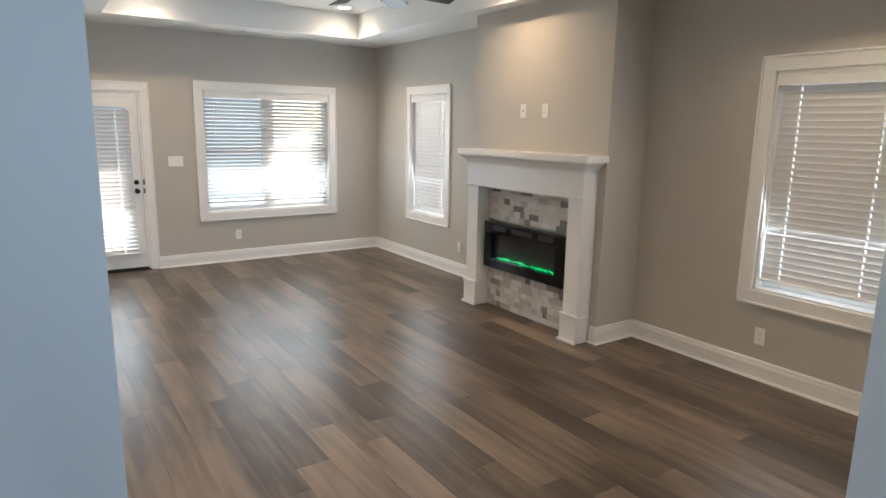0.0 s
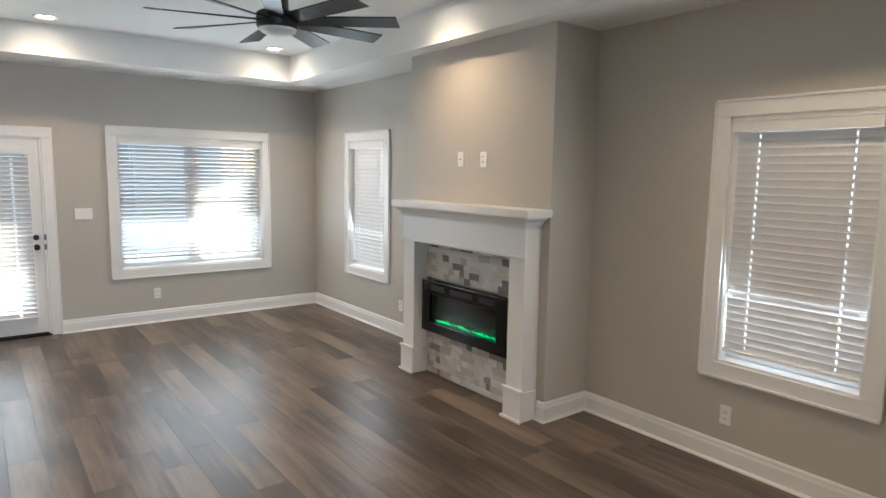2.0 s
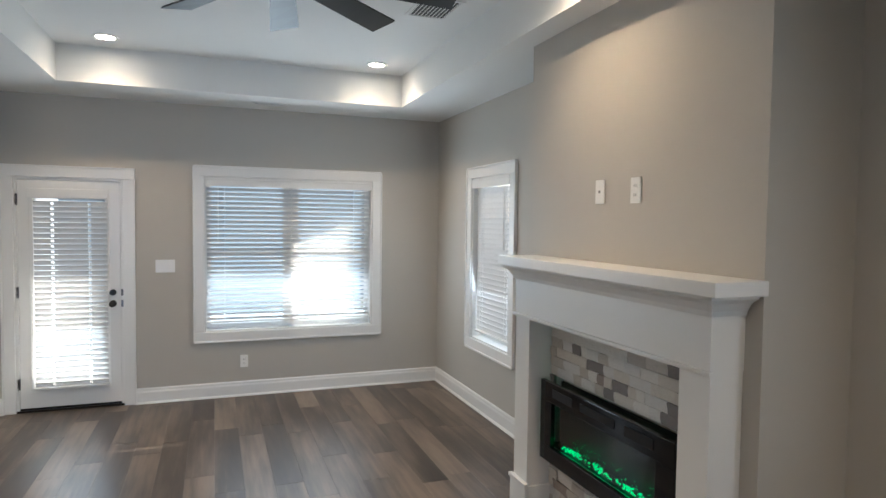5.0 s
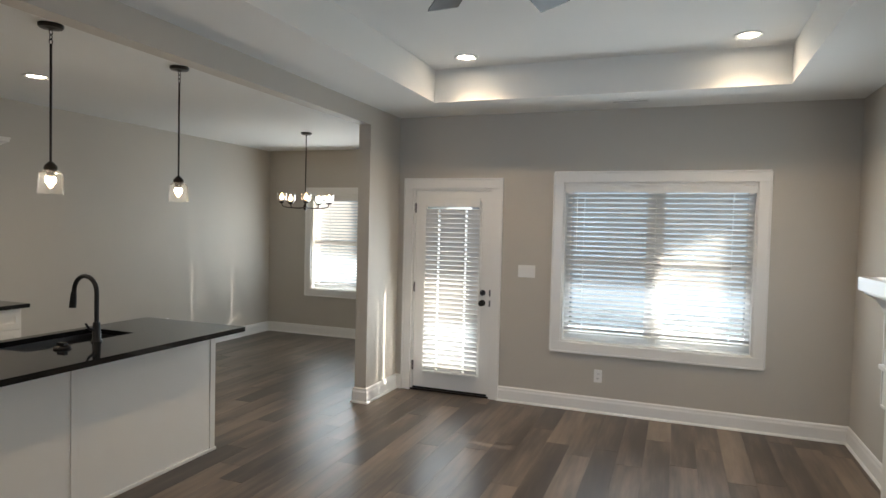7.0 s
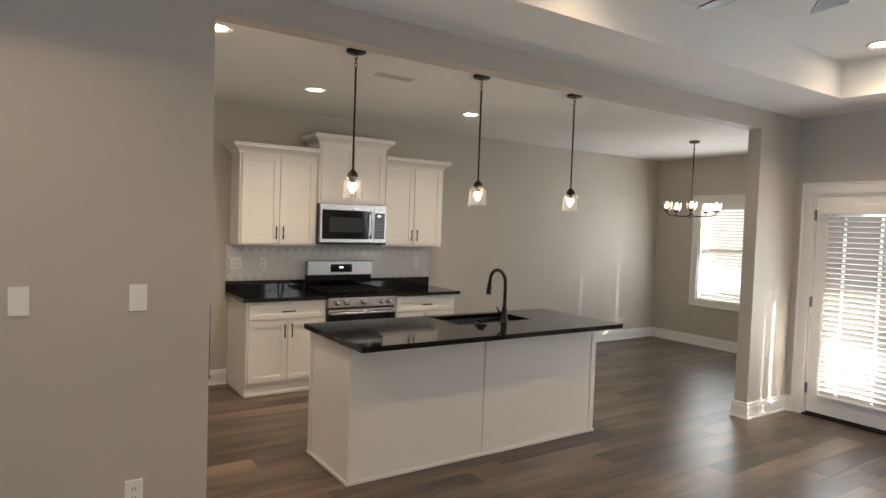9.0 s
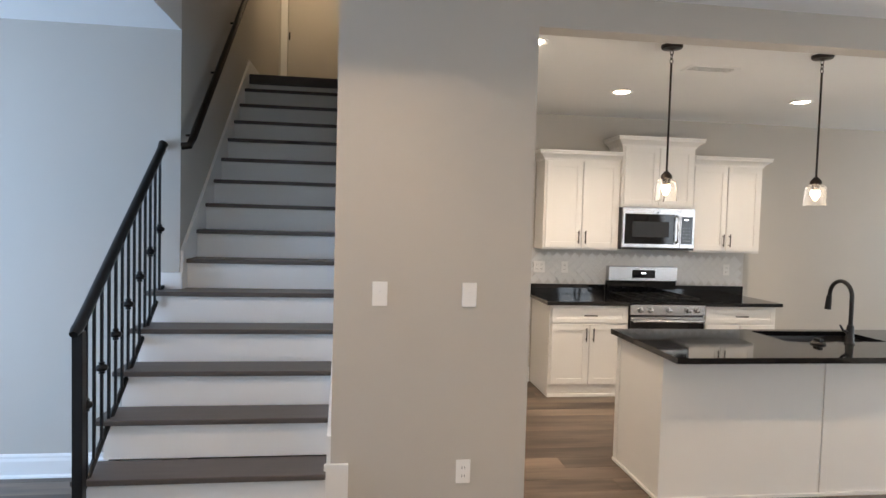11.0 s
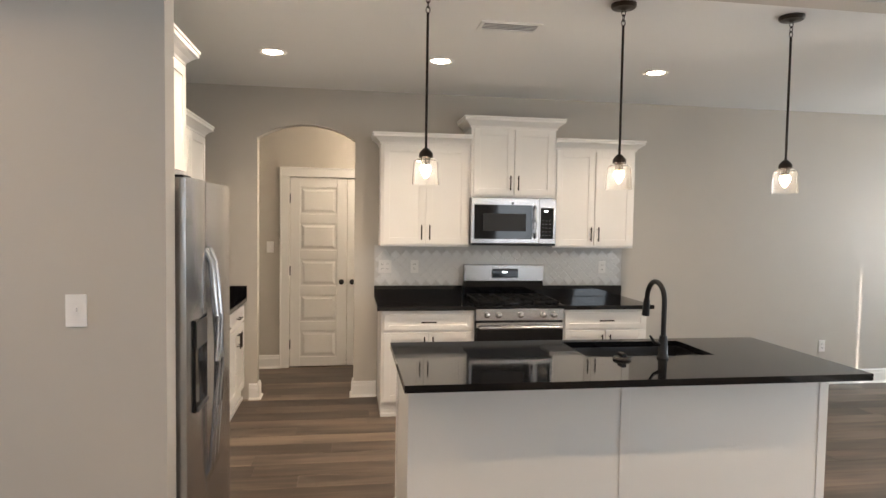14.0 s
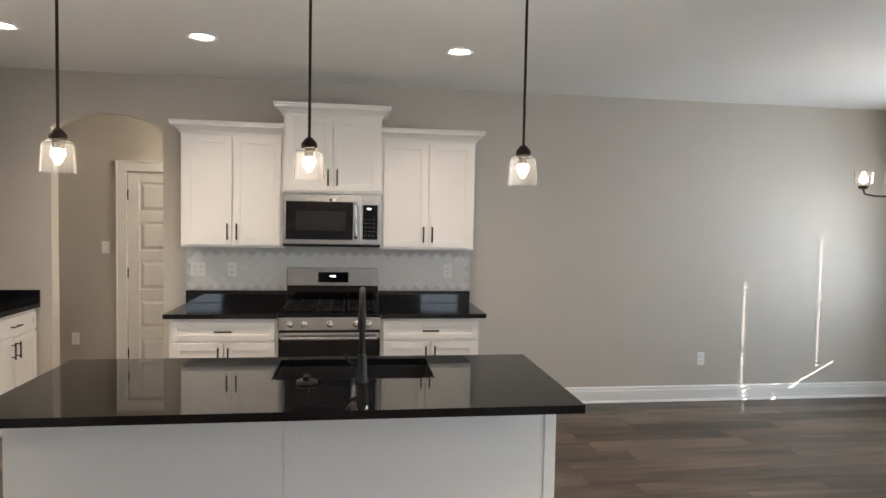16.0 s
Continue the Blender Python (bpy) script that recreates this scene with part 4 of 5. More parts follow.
def upper_cabinet(place, turn, w, depth, z0, z1, crown_ends, label, doors=2, handles=True):
    c = thing("wall_cabinet", place, label, "cabinet", "white kitchen cabinets", turn)
    part("body", boxes((0, w, -depth, 0, z0, z1 + 0.01), bevel=0.0015), CAB, c)
    g = 0.022
    dw = (w - 2 * g - 0.01 * (doors - 1)) / doors
    for k in range(doors):
        x0 = g + k * (dw + 0.01)
        hx = x0 + dw - 0.03 if k % 2 == 0 else x0 + 0.03
        shaker(c, x0, x0 + dw, -depth, z0 + 0.022, z1 - 0.015, (hx, z0 + 0.125, True) if handles else None)
    path = [(w, -depth, z1 - 0.004), (0, -depth, z1 - 0.004)]
    path = ([(w, 0, z1 - 0.004)] if crown_ends[1] else []) + path + ([(0, 0, z1 - 0.004)] if crown_ends[0] else [])
    part("crown_moulding", sweep(bmesh.new(), [(-o, u) for o, u in CROWN], path), CAB, c)
    return c


def base_cabinet(place, turn, w, depth, label, doors=2, drawers=1):
    c = thing("base_cabinet", place, label, "cabinet", "white kitchen cabinets", turn)
    part("body", boxes((0, w, -depth, 0, 0.10, 0.875), bevel=0.0015), CAB, c)
    part("toe_kick", boxes((0.0, w, -depth + 0.012, 0, 0.0, 0.10)), CAB, c)
    part("base_shoe", boxes((0.0, w, -depth - 0.004, -depth + 0.012, 0.0, 0.03), bevel=0.004), TRIM, c)
    g = 0.022
    dw = (w - 2 * g - 0.012 * (drawers - 1)) / drawers
    for k in range(drawers):
        x0 = g + k * (dw + 0.012)
        shaker(c, x0, x0 + dw, -depth, 0.715, 0.85, (x0 + dw / 2, 0.782, False))
    dw = (w - 2 * g - 0.01 * (doors - 1)) / doors
    for k in range(doors):
        x0 = g + k * (dw + 0.01)
        hx = x0 + dw - 0.03 if k % 2 == 0 else x0 + 0.03
        shaker(c, x0, x0 + dw, -depth, 0.125, 0.695, (hx, 0.60, True))
    return c


# west run: turn 90 puts local x along +y and the front towards +x
KY = (4.49, 5.265, 6.025, 6.79)
upper_cabinet((XK + 0.005, KY[0], 0), 90, KY[1] - KY[0], 0.29, 1.385, 2.265, (1, 0), "white shaker wall cabinet with two doors and crown moulding")
upper_cabinet((XK + 0.005, KY[1], 0), 90, KY[2] - KY[1], 0.33, 1.822, 2.425, (1, 1), "raised white shaker cabinet over the microwave")
upper_cabinet((XK + 0.005, KY[2], 0), 90, KY[3] - KY[2], 0.29, 1.385, 2.265, (0, 1), "white shaker wall cabinet with two doors and crown moulding")
base_cabinet((XK + 0.005, KY[0], 0), 90, KY[1] - KY[0], 0.60, "white shaker base cabinet with a drawer and two doors")
base_cabinet((XK + 0.005, KY[2], 0), 90, KY[3] - KY[2], 0.60, "white shaker base cabinet with a drawer and two doors")
# south run: turn 180 puts local x along -x and the front towards +y
upper_cabinet((0.0, YKS + 0.005, 0), 180, 0.95, 0.345, 1.385, 2.265, (0, 0), "white shaker wall cabinet beside the refrigerator")
upper_cabinet((-0.95, YKS + 0.005, 0), 180, 0.95, 0.345, 1.385, 2.265, (0, 1), "white shaker wall cabinet over the corner counter")
upper_cabinet((0.875, YKS + 0.005, 0), 180, 0.985, 0.64, 1.835, 2.425, (0, 1), "deep white cabinet above the refrigerator")
base_cabinet((-0.11, YKS + 0.005, 0), 180, 0.70, 0.60, "white shaker base cabinet beside the refrigerator", 1, 1)
base_cabinet((-0.81, YKS + 0.005, 0), 180, 0.70, 0.60, "white shaker base cabinet with drawers", 2, 2)
base_cabinet((-1.51, YKS + 0.005, 0), 180, 0.695, 0.60, "white shaker base cabinet in the kitchen corner", 2, 1)


def countertop(name, rows, label):
    c = thing(name, (0, 0, 0), label, "countertop")
    part("slab", boxes(*rows[0], bevel=0.004), GRANITE, c)
    if rows[1]:
        part("upstand", boxes(*rows[1], bevel=0.003), GRANITE, c)
    return c


countertop("countertop", ([(XK + 0.004, XK + 0.645, 4.455, KY[1] - 0.004, 0.877, 0.912)], [(XK + 0.003, XK + 0.023, 4.455, KY[1] - 0.004, 0.912, 1.015)]), "polished black granite countertop with a low upstand")
countertop("countertop", ([(XK + 0.004, XK + 0.645, KY[2] + 0.004, 6.84, 0.877, 0.912)], [(XK + 0.003, XK + 0.023, KY[2] + 0.004, 6.82, 0.912, 1.015)]), "polished black granite countertop with a low upstand")
countertop("countertop", ([(XK + 0.004, -0.105, YKS + 0.004, YKS + 0.645, 0.877, 0.912)], [(XK + 0.024, -0.105, YKS + 0.003, YKS + 0.023, 0.912, 1.015), (XK + 0.003, XK + 0.023, YKS + 0.003, YKS + 0.645, 0.912, 1.015)]),
           "polished black granite corner countertop with an upstand")


# kitchen island
def island():
    i = thing("kitchen_island", (0, 0, 0), "white panelled kitchen island base", "kitchen island")
    x0, x1, y0, y1 = -0.085, 0.56, 4.505, 6.695
    part("body", boxes((x0, x1 - 0.012, y0 + 0.012, y1 - 0.012, 0.0, 0.66)), CAB, i)
    part("back_panel", boxes((x1 - 0.012, x1, y0 + 0.012, 5.578, 0.0, 0.879)), CAB, i)
    part("back_panel", boxes((x1 - 0.012, x1, 5.580, y1 - 0.012, 0.0, 0.879)), CAB, i)
    part("end_panel", boxes((x0, x1, y0, y0 + 0.012, 0, 0.879)), CAB, i)
    part("end_panel", boxes((x0, x1, y1 - 0.012, y1, 0, 0.879)), CAB, i)
    part("batten", boxes((x1, x1 + 0.007, 5.555, 5.603, 0.02, 0.879), bevel=0.002), CAB, i)
    part("batten", boxes((x1, x1 + 0.007, y1 - 0.05, y1, 0.02, 0.879), bevel=0.002), CAB, i)
    part("batten", boxes((x0 - 0.002, x0 + 0.05, y0 - 0.006, y0, 0.02, 0.879), bevel=0.002), CAB, i)
    part("base_shoe", boxes((x1, x1 + 0.014, y0 - 0.014, y1 + 0.01, 0, 0.022), (x0, x1, y0 - 0.014, y0, 0, 0.022), bevel=0.004), CAB, i)
    part("kitchen_side", boxes((x0 - 0.02, x0, y0 + 0.03, y1 - 0.03, 0.1, 0.86)), CAB, i)
    for k in range(4):
        ya = y0 + 0.04 + k * 0.54
        part("door", boxes((x0 - 0.038, x0 - 0.02, ya, ya + 0.52, 0.13, 0.84), bevel=0.002), CAB, i)
    # slab with the sink cut out
    c = thing("countertop", (0, 0, 0), "polished black granite island top with an undermount sink", "countertop")
    tx0, tx1, ty0, ty1 = -0.125, 0.795, 4.465, 6.735
    sx0, sx1, sy0, sy1 = -0.055, 0.335, 5.47, 6.195
    bm = boxes((tx0, tx1, ty0, sy0, 0.880, 0.914), (tx0, tx1, sy1, ty1, 0.880, 0.914), (tx0, sx0, sy0, sy1, 0.880, 0.914), (sx1, tx1, sy0, sy1, 0.880, 0.914))
    bmesh.ops.remove_doubles(bm, verts=bm.verts, dist=0.0005)
    part("slab", bm, GRANITE, c)
    s = thing("sink", (0, 0, 0), "dark double-bowl undermount sink in the island", "sink")
    e = 0.012
    part("bowl", boxes((sx0 - e, sx1 + e, sy0 - e, sy1 + e, 0.68, 0.692), (sx0 - e, sx0, sy0 - e, sy1 + e, 0.692, 0.879), (sx1, sx1 + e, sy0 - e, sy1 + e, 0.692, 0.879),
                       (sx0, sx1, sy0 - e, sy0, 0.692, 0.879), (sx0, sx1, sy1, sy1 + e, 0.692, 0.879)), DARKSTEEL, s)
    part("divider", boxes((sx0, sx1, 5.82, 5.835, 0.692, 0.82), bevel=0.004), DARKSTEEL, s)
    for y in (5.645, 6.01):
        dr = lathe(bmesh.new(), [(0.045, 0.0), (0.045, 0.004), (0.03, 0.002)], 20)
        bmesh.ops.translate(dr, verts=dr.verts, vec=(0.14, y, 0.692))
        part("drain", dr, STEEL, s)
    # faucet
    f = thing("faucet", (0.385, 5.865, 0.914), "matte black gooseneck pull-down faucet", "faucet")
    part("base", lathe(bmesh.new(), [(0.031, 0), (0.031, 0.008), (0.025, 0.016), (0.022, 0.10), (0.019, 0.12)], 20), BLACK, f, "", True)
    arc = [(0, 0, 0.10), (0, 0, 0.28)] + [(-0.095 + 0.095 * math.cos(a), 0, 0.30 + 0.095 * math.sin(a)) for a in [math.pi * k / 12 for k in range(0, 12)]] + [(-0.193, 0, 0.28)]
    part("neck", tube(bmesh.new(), arc, 0.0135, 12), BLACK, f, "", True)
    part("spray_head", tube(bmesh.new(), [(-0.193, 0, 0.29), (-0.197, 0, 0.25), (-0.203, 0, 0.195)], [0.016, 0.019, 0.021], 14), BLACK, f, "", True)
    part("lever", tube(bmesh.new(), [(0, -0.02, 0.075), (0, -0.05, 0.085), (0, -0.075, 0.12)], [0.012, 0.008, 0.006], 10), BLACK, f, "", True)
    p = thing("sink_stopper", (0.40, 5.63, 0.914), "black sink stopper lying on the island top", "stopper")
    part("disc", lathe(bmesh.new(), [(0.045, 0), (0.047, 0.006), (0.042, 0.014), (0.02, 0.018)], 20), BLACK, p, "", True)
    part("stem", boxes((-0.028, 0.03, -0.014, 0.012, 0.018, 0.036), bevel=0.004), BLACK, p)


island()


# appliances
def microwave():
    m = thing("microwave", (XK + 0.005, KY[1] + 0.004, 1.405), "stainless over-range microwave with a black window", "microwave", "", 90)
    w, d, h = KY[2] - KY[1] - 0.008, 0.385, 0.412
    part("case", boxes((0, w, -d + 0.03, 0, 0.0, h)), DARKSTEEL, m)
    part("door", boxes((0, w * 0.80, -d, -d + 0.03, 0.02, h), bevel=0.004), STEEL, m)
    part("window", boxes((0.022, w * 0.715, -d - 0.003, -d, 0.055, h - 0.06)), BLACKGLASS, m)
    part("screen", boxes((0.10, w * 0.64, -d - 0.004, -d - 0.003, 0.125, h - 0.135)), BLACK, m, "dark mesh screen")
    part("handle", tube(bmesh.new(), [(w * 0.745, -d, 0.07), (w * 0.745, -d - 0.035, 0.09), (w * 0.745, -d - 0.038, h / 2), (w * 0.745, -d - 0.035, h - 0.09), (w * 0.745, -d, h - 0.07)], 0.012, 10), STEEL, m, "", True)
    part("control_panel", boxes((w * 0.80 + 0.002, w, -d, -d + 0.03, 0.02, h), bevel=0.003), STEEL, m)
    cp = part("keypad", boxes((w * 0.80 + 0.012, w - 0.022, -d - 0.003, -d, 0.06, h - 0.08)), BLACKGLASS, m)
    part("clock_digits", boxes((w * 0.86, w * 0.90, -d - 0.0036, -d - 0.003, h - 0.115, h - 0.105)), DISPLAY, cp)
    for r in range(5):
        for k in range(3):
            part("key_mark", boxes((w * 0.835 + k * 0.032, w * 0.835 + k * 0.032 + 0.014, -d - 0.0036, -d - 0.003, 0.09 + r * 0.032, 0.094 + r * 0.032)), DARKSTEEL, cp)
    part("vent_strip", boxes((0.0, w, -d + 0.002, -d + 0.03, 0.0, 0.018)), BLACK, m)
    bd = lathe(bmesh.new(), [(0.011, 0), (0.011, 0.002)], 16)
    bmesh.ops.rotate(bd, verts=bd.verts, matrix=Matrix.Rotation(radians(90), 3, 'X'), cent=(0, 0, 0))
    bmesh.ops.translate(bd, verts=bd.verts, vec=(w * 0.48, -d, h - 0.045))
    part("badge", bd, DARKSTEEL, m)


microwave()


def gas_range():
    r = thing("gas_range", (XK + 0.01, KY[1] + 0.003, 0), "stainless and black gas range with five knobs", "stove", "", 90)
    w, d = KY[2] - KY[1] - 0.006, 0.64
    part("body", boxes((0, w, -d + 0.03, 0, 0.06, 0.895)), BLACK, r)
    part("cooktop", boxes((0.0, w, -d + 0.005, -0.06, 0.895, 0.915), bevel=0.004), BLACKGLASS, r)
    part("backguard_base", boxes((0, w, -0.06, 0, 0.895, 1.06), bevel=0.003), BLACKGLASS, r)
    bg = part("backguard", boxes((0.0, w, -0.085, 0, 1.06, 1.215), bevel=0.008), STEEL, r, "stainless backguard")
    sc = part("display", boxes((w * 0.34, w * 0.67, -0.089, -0.085, 1.095, 1.18)), BLACKGLASS, bg)
    part("clock_digits", boxes((w * 0.47, w * 0.53, -0.0896, -0.089, 1.142, 1.152)), DISPLAY, bg)
    ct = part("control_strip", boxes((0, w, -d - 0.005, -d + 0.03, 0.79, 0.89), bevel=0.006), STEEL, r)
    for u in (0.12, 0.25, 0.5, 0.76, 0.88):
        kb = lathe(bmesh.new(), [(0.026, 0), (0.026, 0.006), (0.021, 0.010), (0.019, 0.034), (0.012, 0.038)], 20)
        bmesh.ops.rotate(kb, verts=kb.verts, matrix=Matrix.Rotation(radians(90), 3, 'X'), cent=(0, 0, 0))
        bmesh.ops.translate(kb, verts=kb.verts, vec=(w * u, -d - 0.005, 0.84))
        part("knob", kb, STEEL, ct, "", True)
    door = part("oven_door", boxes((0.004, w - 0.004, -d, -d + 0.03, 0.24, 0.775), bevel=0.004), BLACKGLASS, r)
    part("door_rim", boxes((0.004, w - 0.004, -d - 0.003, -d, 0.735, 0.775)), STEEL, door)
    part("handle", tube(bmesh.new(), [(0.03, -d, 0.735), (0.03, -d - 0.045, 0.738), (w - 0.03, -d - 0.045, 0.738), (w - 0.03, -d, 0.735)], 0.014, 10), STEEL, door, "", True)
    part("drawer", boxes((0.004, w - 0.004, -d, -d + 0.03, 0.065, 0.232), bevel=0.004), STEEL, r)
    for cx in (0.02, w / 3 + 0.005, 2 * w / 3 - 0.005):
        gw = w / 3 - 0.02
        rows = []
        for k in range(3):
            x = cx + 0.012 + k * (gw - 0.024) / 2
            rows.append((x - 0.006, x + 0.006, -d + 0.05, -0.08, 0.935, 0.949))
        for k in range(4):
            y = -d + 0.05 + k * (d - 0.142) / 3
            rows.append((cx + 0.006, cx + gw, y, y + 0.012, 0.932, 0.9485))
            rows.append((cx + 0.006, cx + 0.018, y, y + 0.012, 0.915, 0.933))
            rows.append((cx + gw - 0.012, cx + gw, y, y + 0.012, 0.915, 0.933))
        part("grate", boxes(*rows), IRON, r)
    for u, v in ((0.2, 0.28), (0.2, 0.72), (0.5, 0.5), (0.8, 0.28), (0.8, 0.72)):
        b = lathe(bmesh.new(), [(0.045, 0), (0.045, 0.008), (0.032, 0.014), (0.03, 0.018)], 16)
        bmesh.ops.translate(b, verts=b.verts, vec=(w * u, -0.08 - v * (d - 0.14), 0.915))
        part("burner", b, IRON, r)


gas_range()


def refrigerator():
    f = thing("refrigerator", (-0.05, YKS + 0.03, 0), "stainless side-by-side refrigerator with a water dispenser", "refrigerator")
    w, d, h = 0.90, 0.80, 1.775
    part("case", boxes((0, w, 0, d, 0.02, h - 0.015), bevel=0.004), BLACK, f, "black painted case side")
    part("grille", boxes((0.01, w - 0.01, d - 0.02, d + 0.02, 0.02, 0.09)), BLACK, f)
    for name, x0, x1 in (("freezer_door", 0.555, w - 0.002), ("fridge_door", 0.002, 0.547)):
        bm = bmesh.new()
        n = 8
        pts = [(x0 + (x1 - x0) * k / n, d + 0.055 + 0.028 * math.sin(math.pi * (0.08 + 0.84 * k / n))) for k in range(n + 1)]
        ring = [(x0, d + 0.008)] + pts + [(x1, d + 0.008)]
        lo, hi = [[bm.verts.new((x, y, z)) for x, y in ring] for z in (0.10, h)]
        bm.faces.new(lo)
        bm.faces.new(hi[::-1])
        for k in range(len(ring)):
            j = (k + 1) % len(ring)
            bm.faces.new((lo[k], lo[j], hi[j], hi[k]))
        dr = part(name, bm, STEEL, f, "", True)
        hx = x0 + 0.035 if name == "freezer_door" else x1 - 0.035
        part("handle", tube(bmesh.new(), [(hx, d + 0.066, 0.44), (hx, d + 0.092, 0.50), (hx, d + 0.112, 0.78), (hx, d + 0.118, 0.98), (hx, d + 0.112, 1.18), (hx, d + 0.092, 1.42), (hx, d + 0.066, 1.48)], 0.015, 10), STEEL, dr, "", True)
        if name == "freezer_door":
            dp = part("dispenser", boxes((x0 + 0.075, x1 - 0.06, d + 0.068, d + 0.0835, 0.82, 1.20), bevel=0.002), BLACKGLASS, dr, "black water dispenser")
            part("dispenser_panel", boxes((x0 + 0.085, x1 - 0.07, d + 0.0835, d + 0.086, 1.08, 1.19), bevel=0.001), DARKSTEEL, dp)
            part("drip_tray", boxes((x0 + 0.085, x1 - 0.07, d + 0.0835, d + 0.092, 0.822, 0.836), bevel=0.001), DARKSTEEL, dp)
    for hx in (0.02, w - 0.14):
        part("hinge_cover", boxes((hx, hx + 0.12, d - 0.04, d + 0.05, h - 0.015, h + 0.012), bevel=0.004), BLACK, f)


refrigerator()


# pendants and chandelier
def jar(rb, rt, h):
    return lathe(bmesh.new(), [(rt * 0.55, h), (rt * 0.9, h - 0.012), (rt, h - 0.03), (rb, 0.0), (rb - 0.003, 0.0), (rt - 0.003, h - 0.031), (rt * 0.88, h - 0.016), (rt * 0.55, h - 0.004)], 28, False)


def bulb_mesh():
    return lathe(bmesh.new(), [(0.006, 0.0), (0.015, 0.012), (0.021, 0.03), (0.019, 0.046), (0.012, 0.064), (0.011, 0.08)], 16)


def pendant(x, y):
    p = thing("pendant_lamp", (x, y, CEILZ), "dark bronze pendant lamp with a clear glass jar shade, lit", "pendant lamp", "pendants over the island")
    part("canopy", lathe(bmesh.new(), [(0.065, 0), (0.065, -0.014), (0.058, -0.022), (0.02, -0.026), (0.01, -0.03)], 24), BRONZE, p, "", True)
    for k in range(3):
        bm = bmesh.new()
        z = -0.045 - 0.026 * k
        ring = [(0.010 * math.cos(a) * (1 if k % 2 else 0), 0.010 * math.cos(a) * (0 if k % 2 else 1), z + 0.017 * math.sin(a)) for a in [2 * math.pi * i / 12 for i in range(13)]]
        tube(bm, ring, 0.0025, 6)
        part("chain_link", bm, BRONZE, p)
    part("rod", tube(bmesh.new(), [(0, 0, -0.11), (0, 0, -0.79)], 0.0065, 10), BRONZE, p)
    part("socket_cap", lathe(bmesh.new(), [(0.012, -0.775), (0.022, -0.785), (0.034, -0.80), (0.036, -0.82), (0.024, -0.826), (0.022, -0.86)], 20), BRONZE, p, "", True)
    sh = jar(0.068, 0.062, 0.135)
    bmesh.ops.translate(sh, verts=sh.verts, vec=(0, 0, -0.958))
    g = part("shade", sh, JAR, p, "clear glass jar shade", True)
    g.visible_shadow = False
    b = bulb_mesh()
    bmesh.ops.translate(b, verts=b.verts, vec=(0, 0, -0.925))
    o = part("bulb", b, BULB, p, "glowing bulb", True)
    o.visible_shadow = False


for x, y in PENDANTS:
    pendant(x, y)


def chandelier():
    c = thing("chandelier", (*CHAND, CEILZ), "dark bronze five-arm chandelier with clear glass shades, lit", "chandelier")
    part("canopy", lathe(bmesh.new(), [(0.065, 0), (0.065, -0.014), (0.05, -0.026), (0.012, -0.03)], 24), BRONZE, c, "", True)
    part("rod", tube(bmesh.new(), [(0, 0, -0.03), (0, 0, -0.88)], 0.0065, 10), BRONZE, c)
    part("hub", lathe(bmesh.new(), [(0.012, -0.86), (0.022, -0.875), (0.024, -0.905), (0.012, -0.93), (0.004, -0.935)], 20), BRONZE, c, "", True)
    for k in range(5):
        a = 2 * math.pi * k / 5 + 0.3
        u = Vector((math.cos(a), math.sin(a), 0))
        pts = [u * r + Vector((0, 0, z)) for r, z in ((0.01, -0.90), (0.10, -0.908), (0.22, -0.905), (0.28, -0.89), (0.29, -0.85))]
        arm = part("arm", tube(bmesh.new(), pts, 0.006, 8), BRONZE, c, "", True)
        cup = lathe(bmesh.new(), [(0.012, -0.86), (0.03, -0.85), (0.032, -0.835)], 16)
        sh = lathe(bmesh.new(), [(0.028, -0.838), (0.052, -0.82), (0.058, -0.74), (0.055, -0.74), (0.049, -0.818), (0.026, -0.834)], 24, False)
        b = bulb_mesh()
        bmesh.ops.translate(b, verts=b.verts, vec=(0, 0, -0.82))
        for m, nm, mt in ((cup, "cup", BRONZE), (sh, "shade", JAR), (b, "bulb", BULB)):
            bmesh.ops.translate(m, verts=m.verts, vec=u * 0.29)
            o = part(nm, m, mt, arm, "", True)
            if nm != "cup":
                o.visible_shadow = False


chandelier()


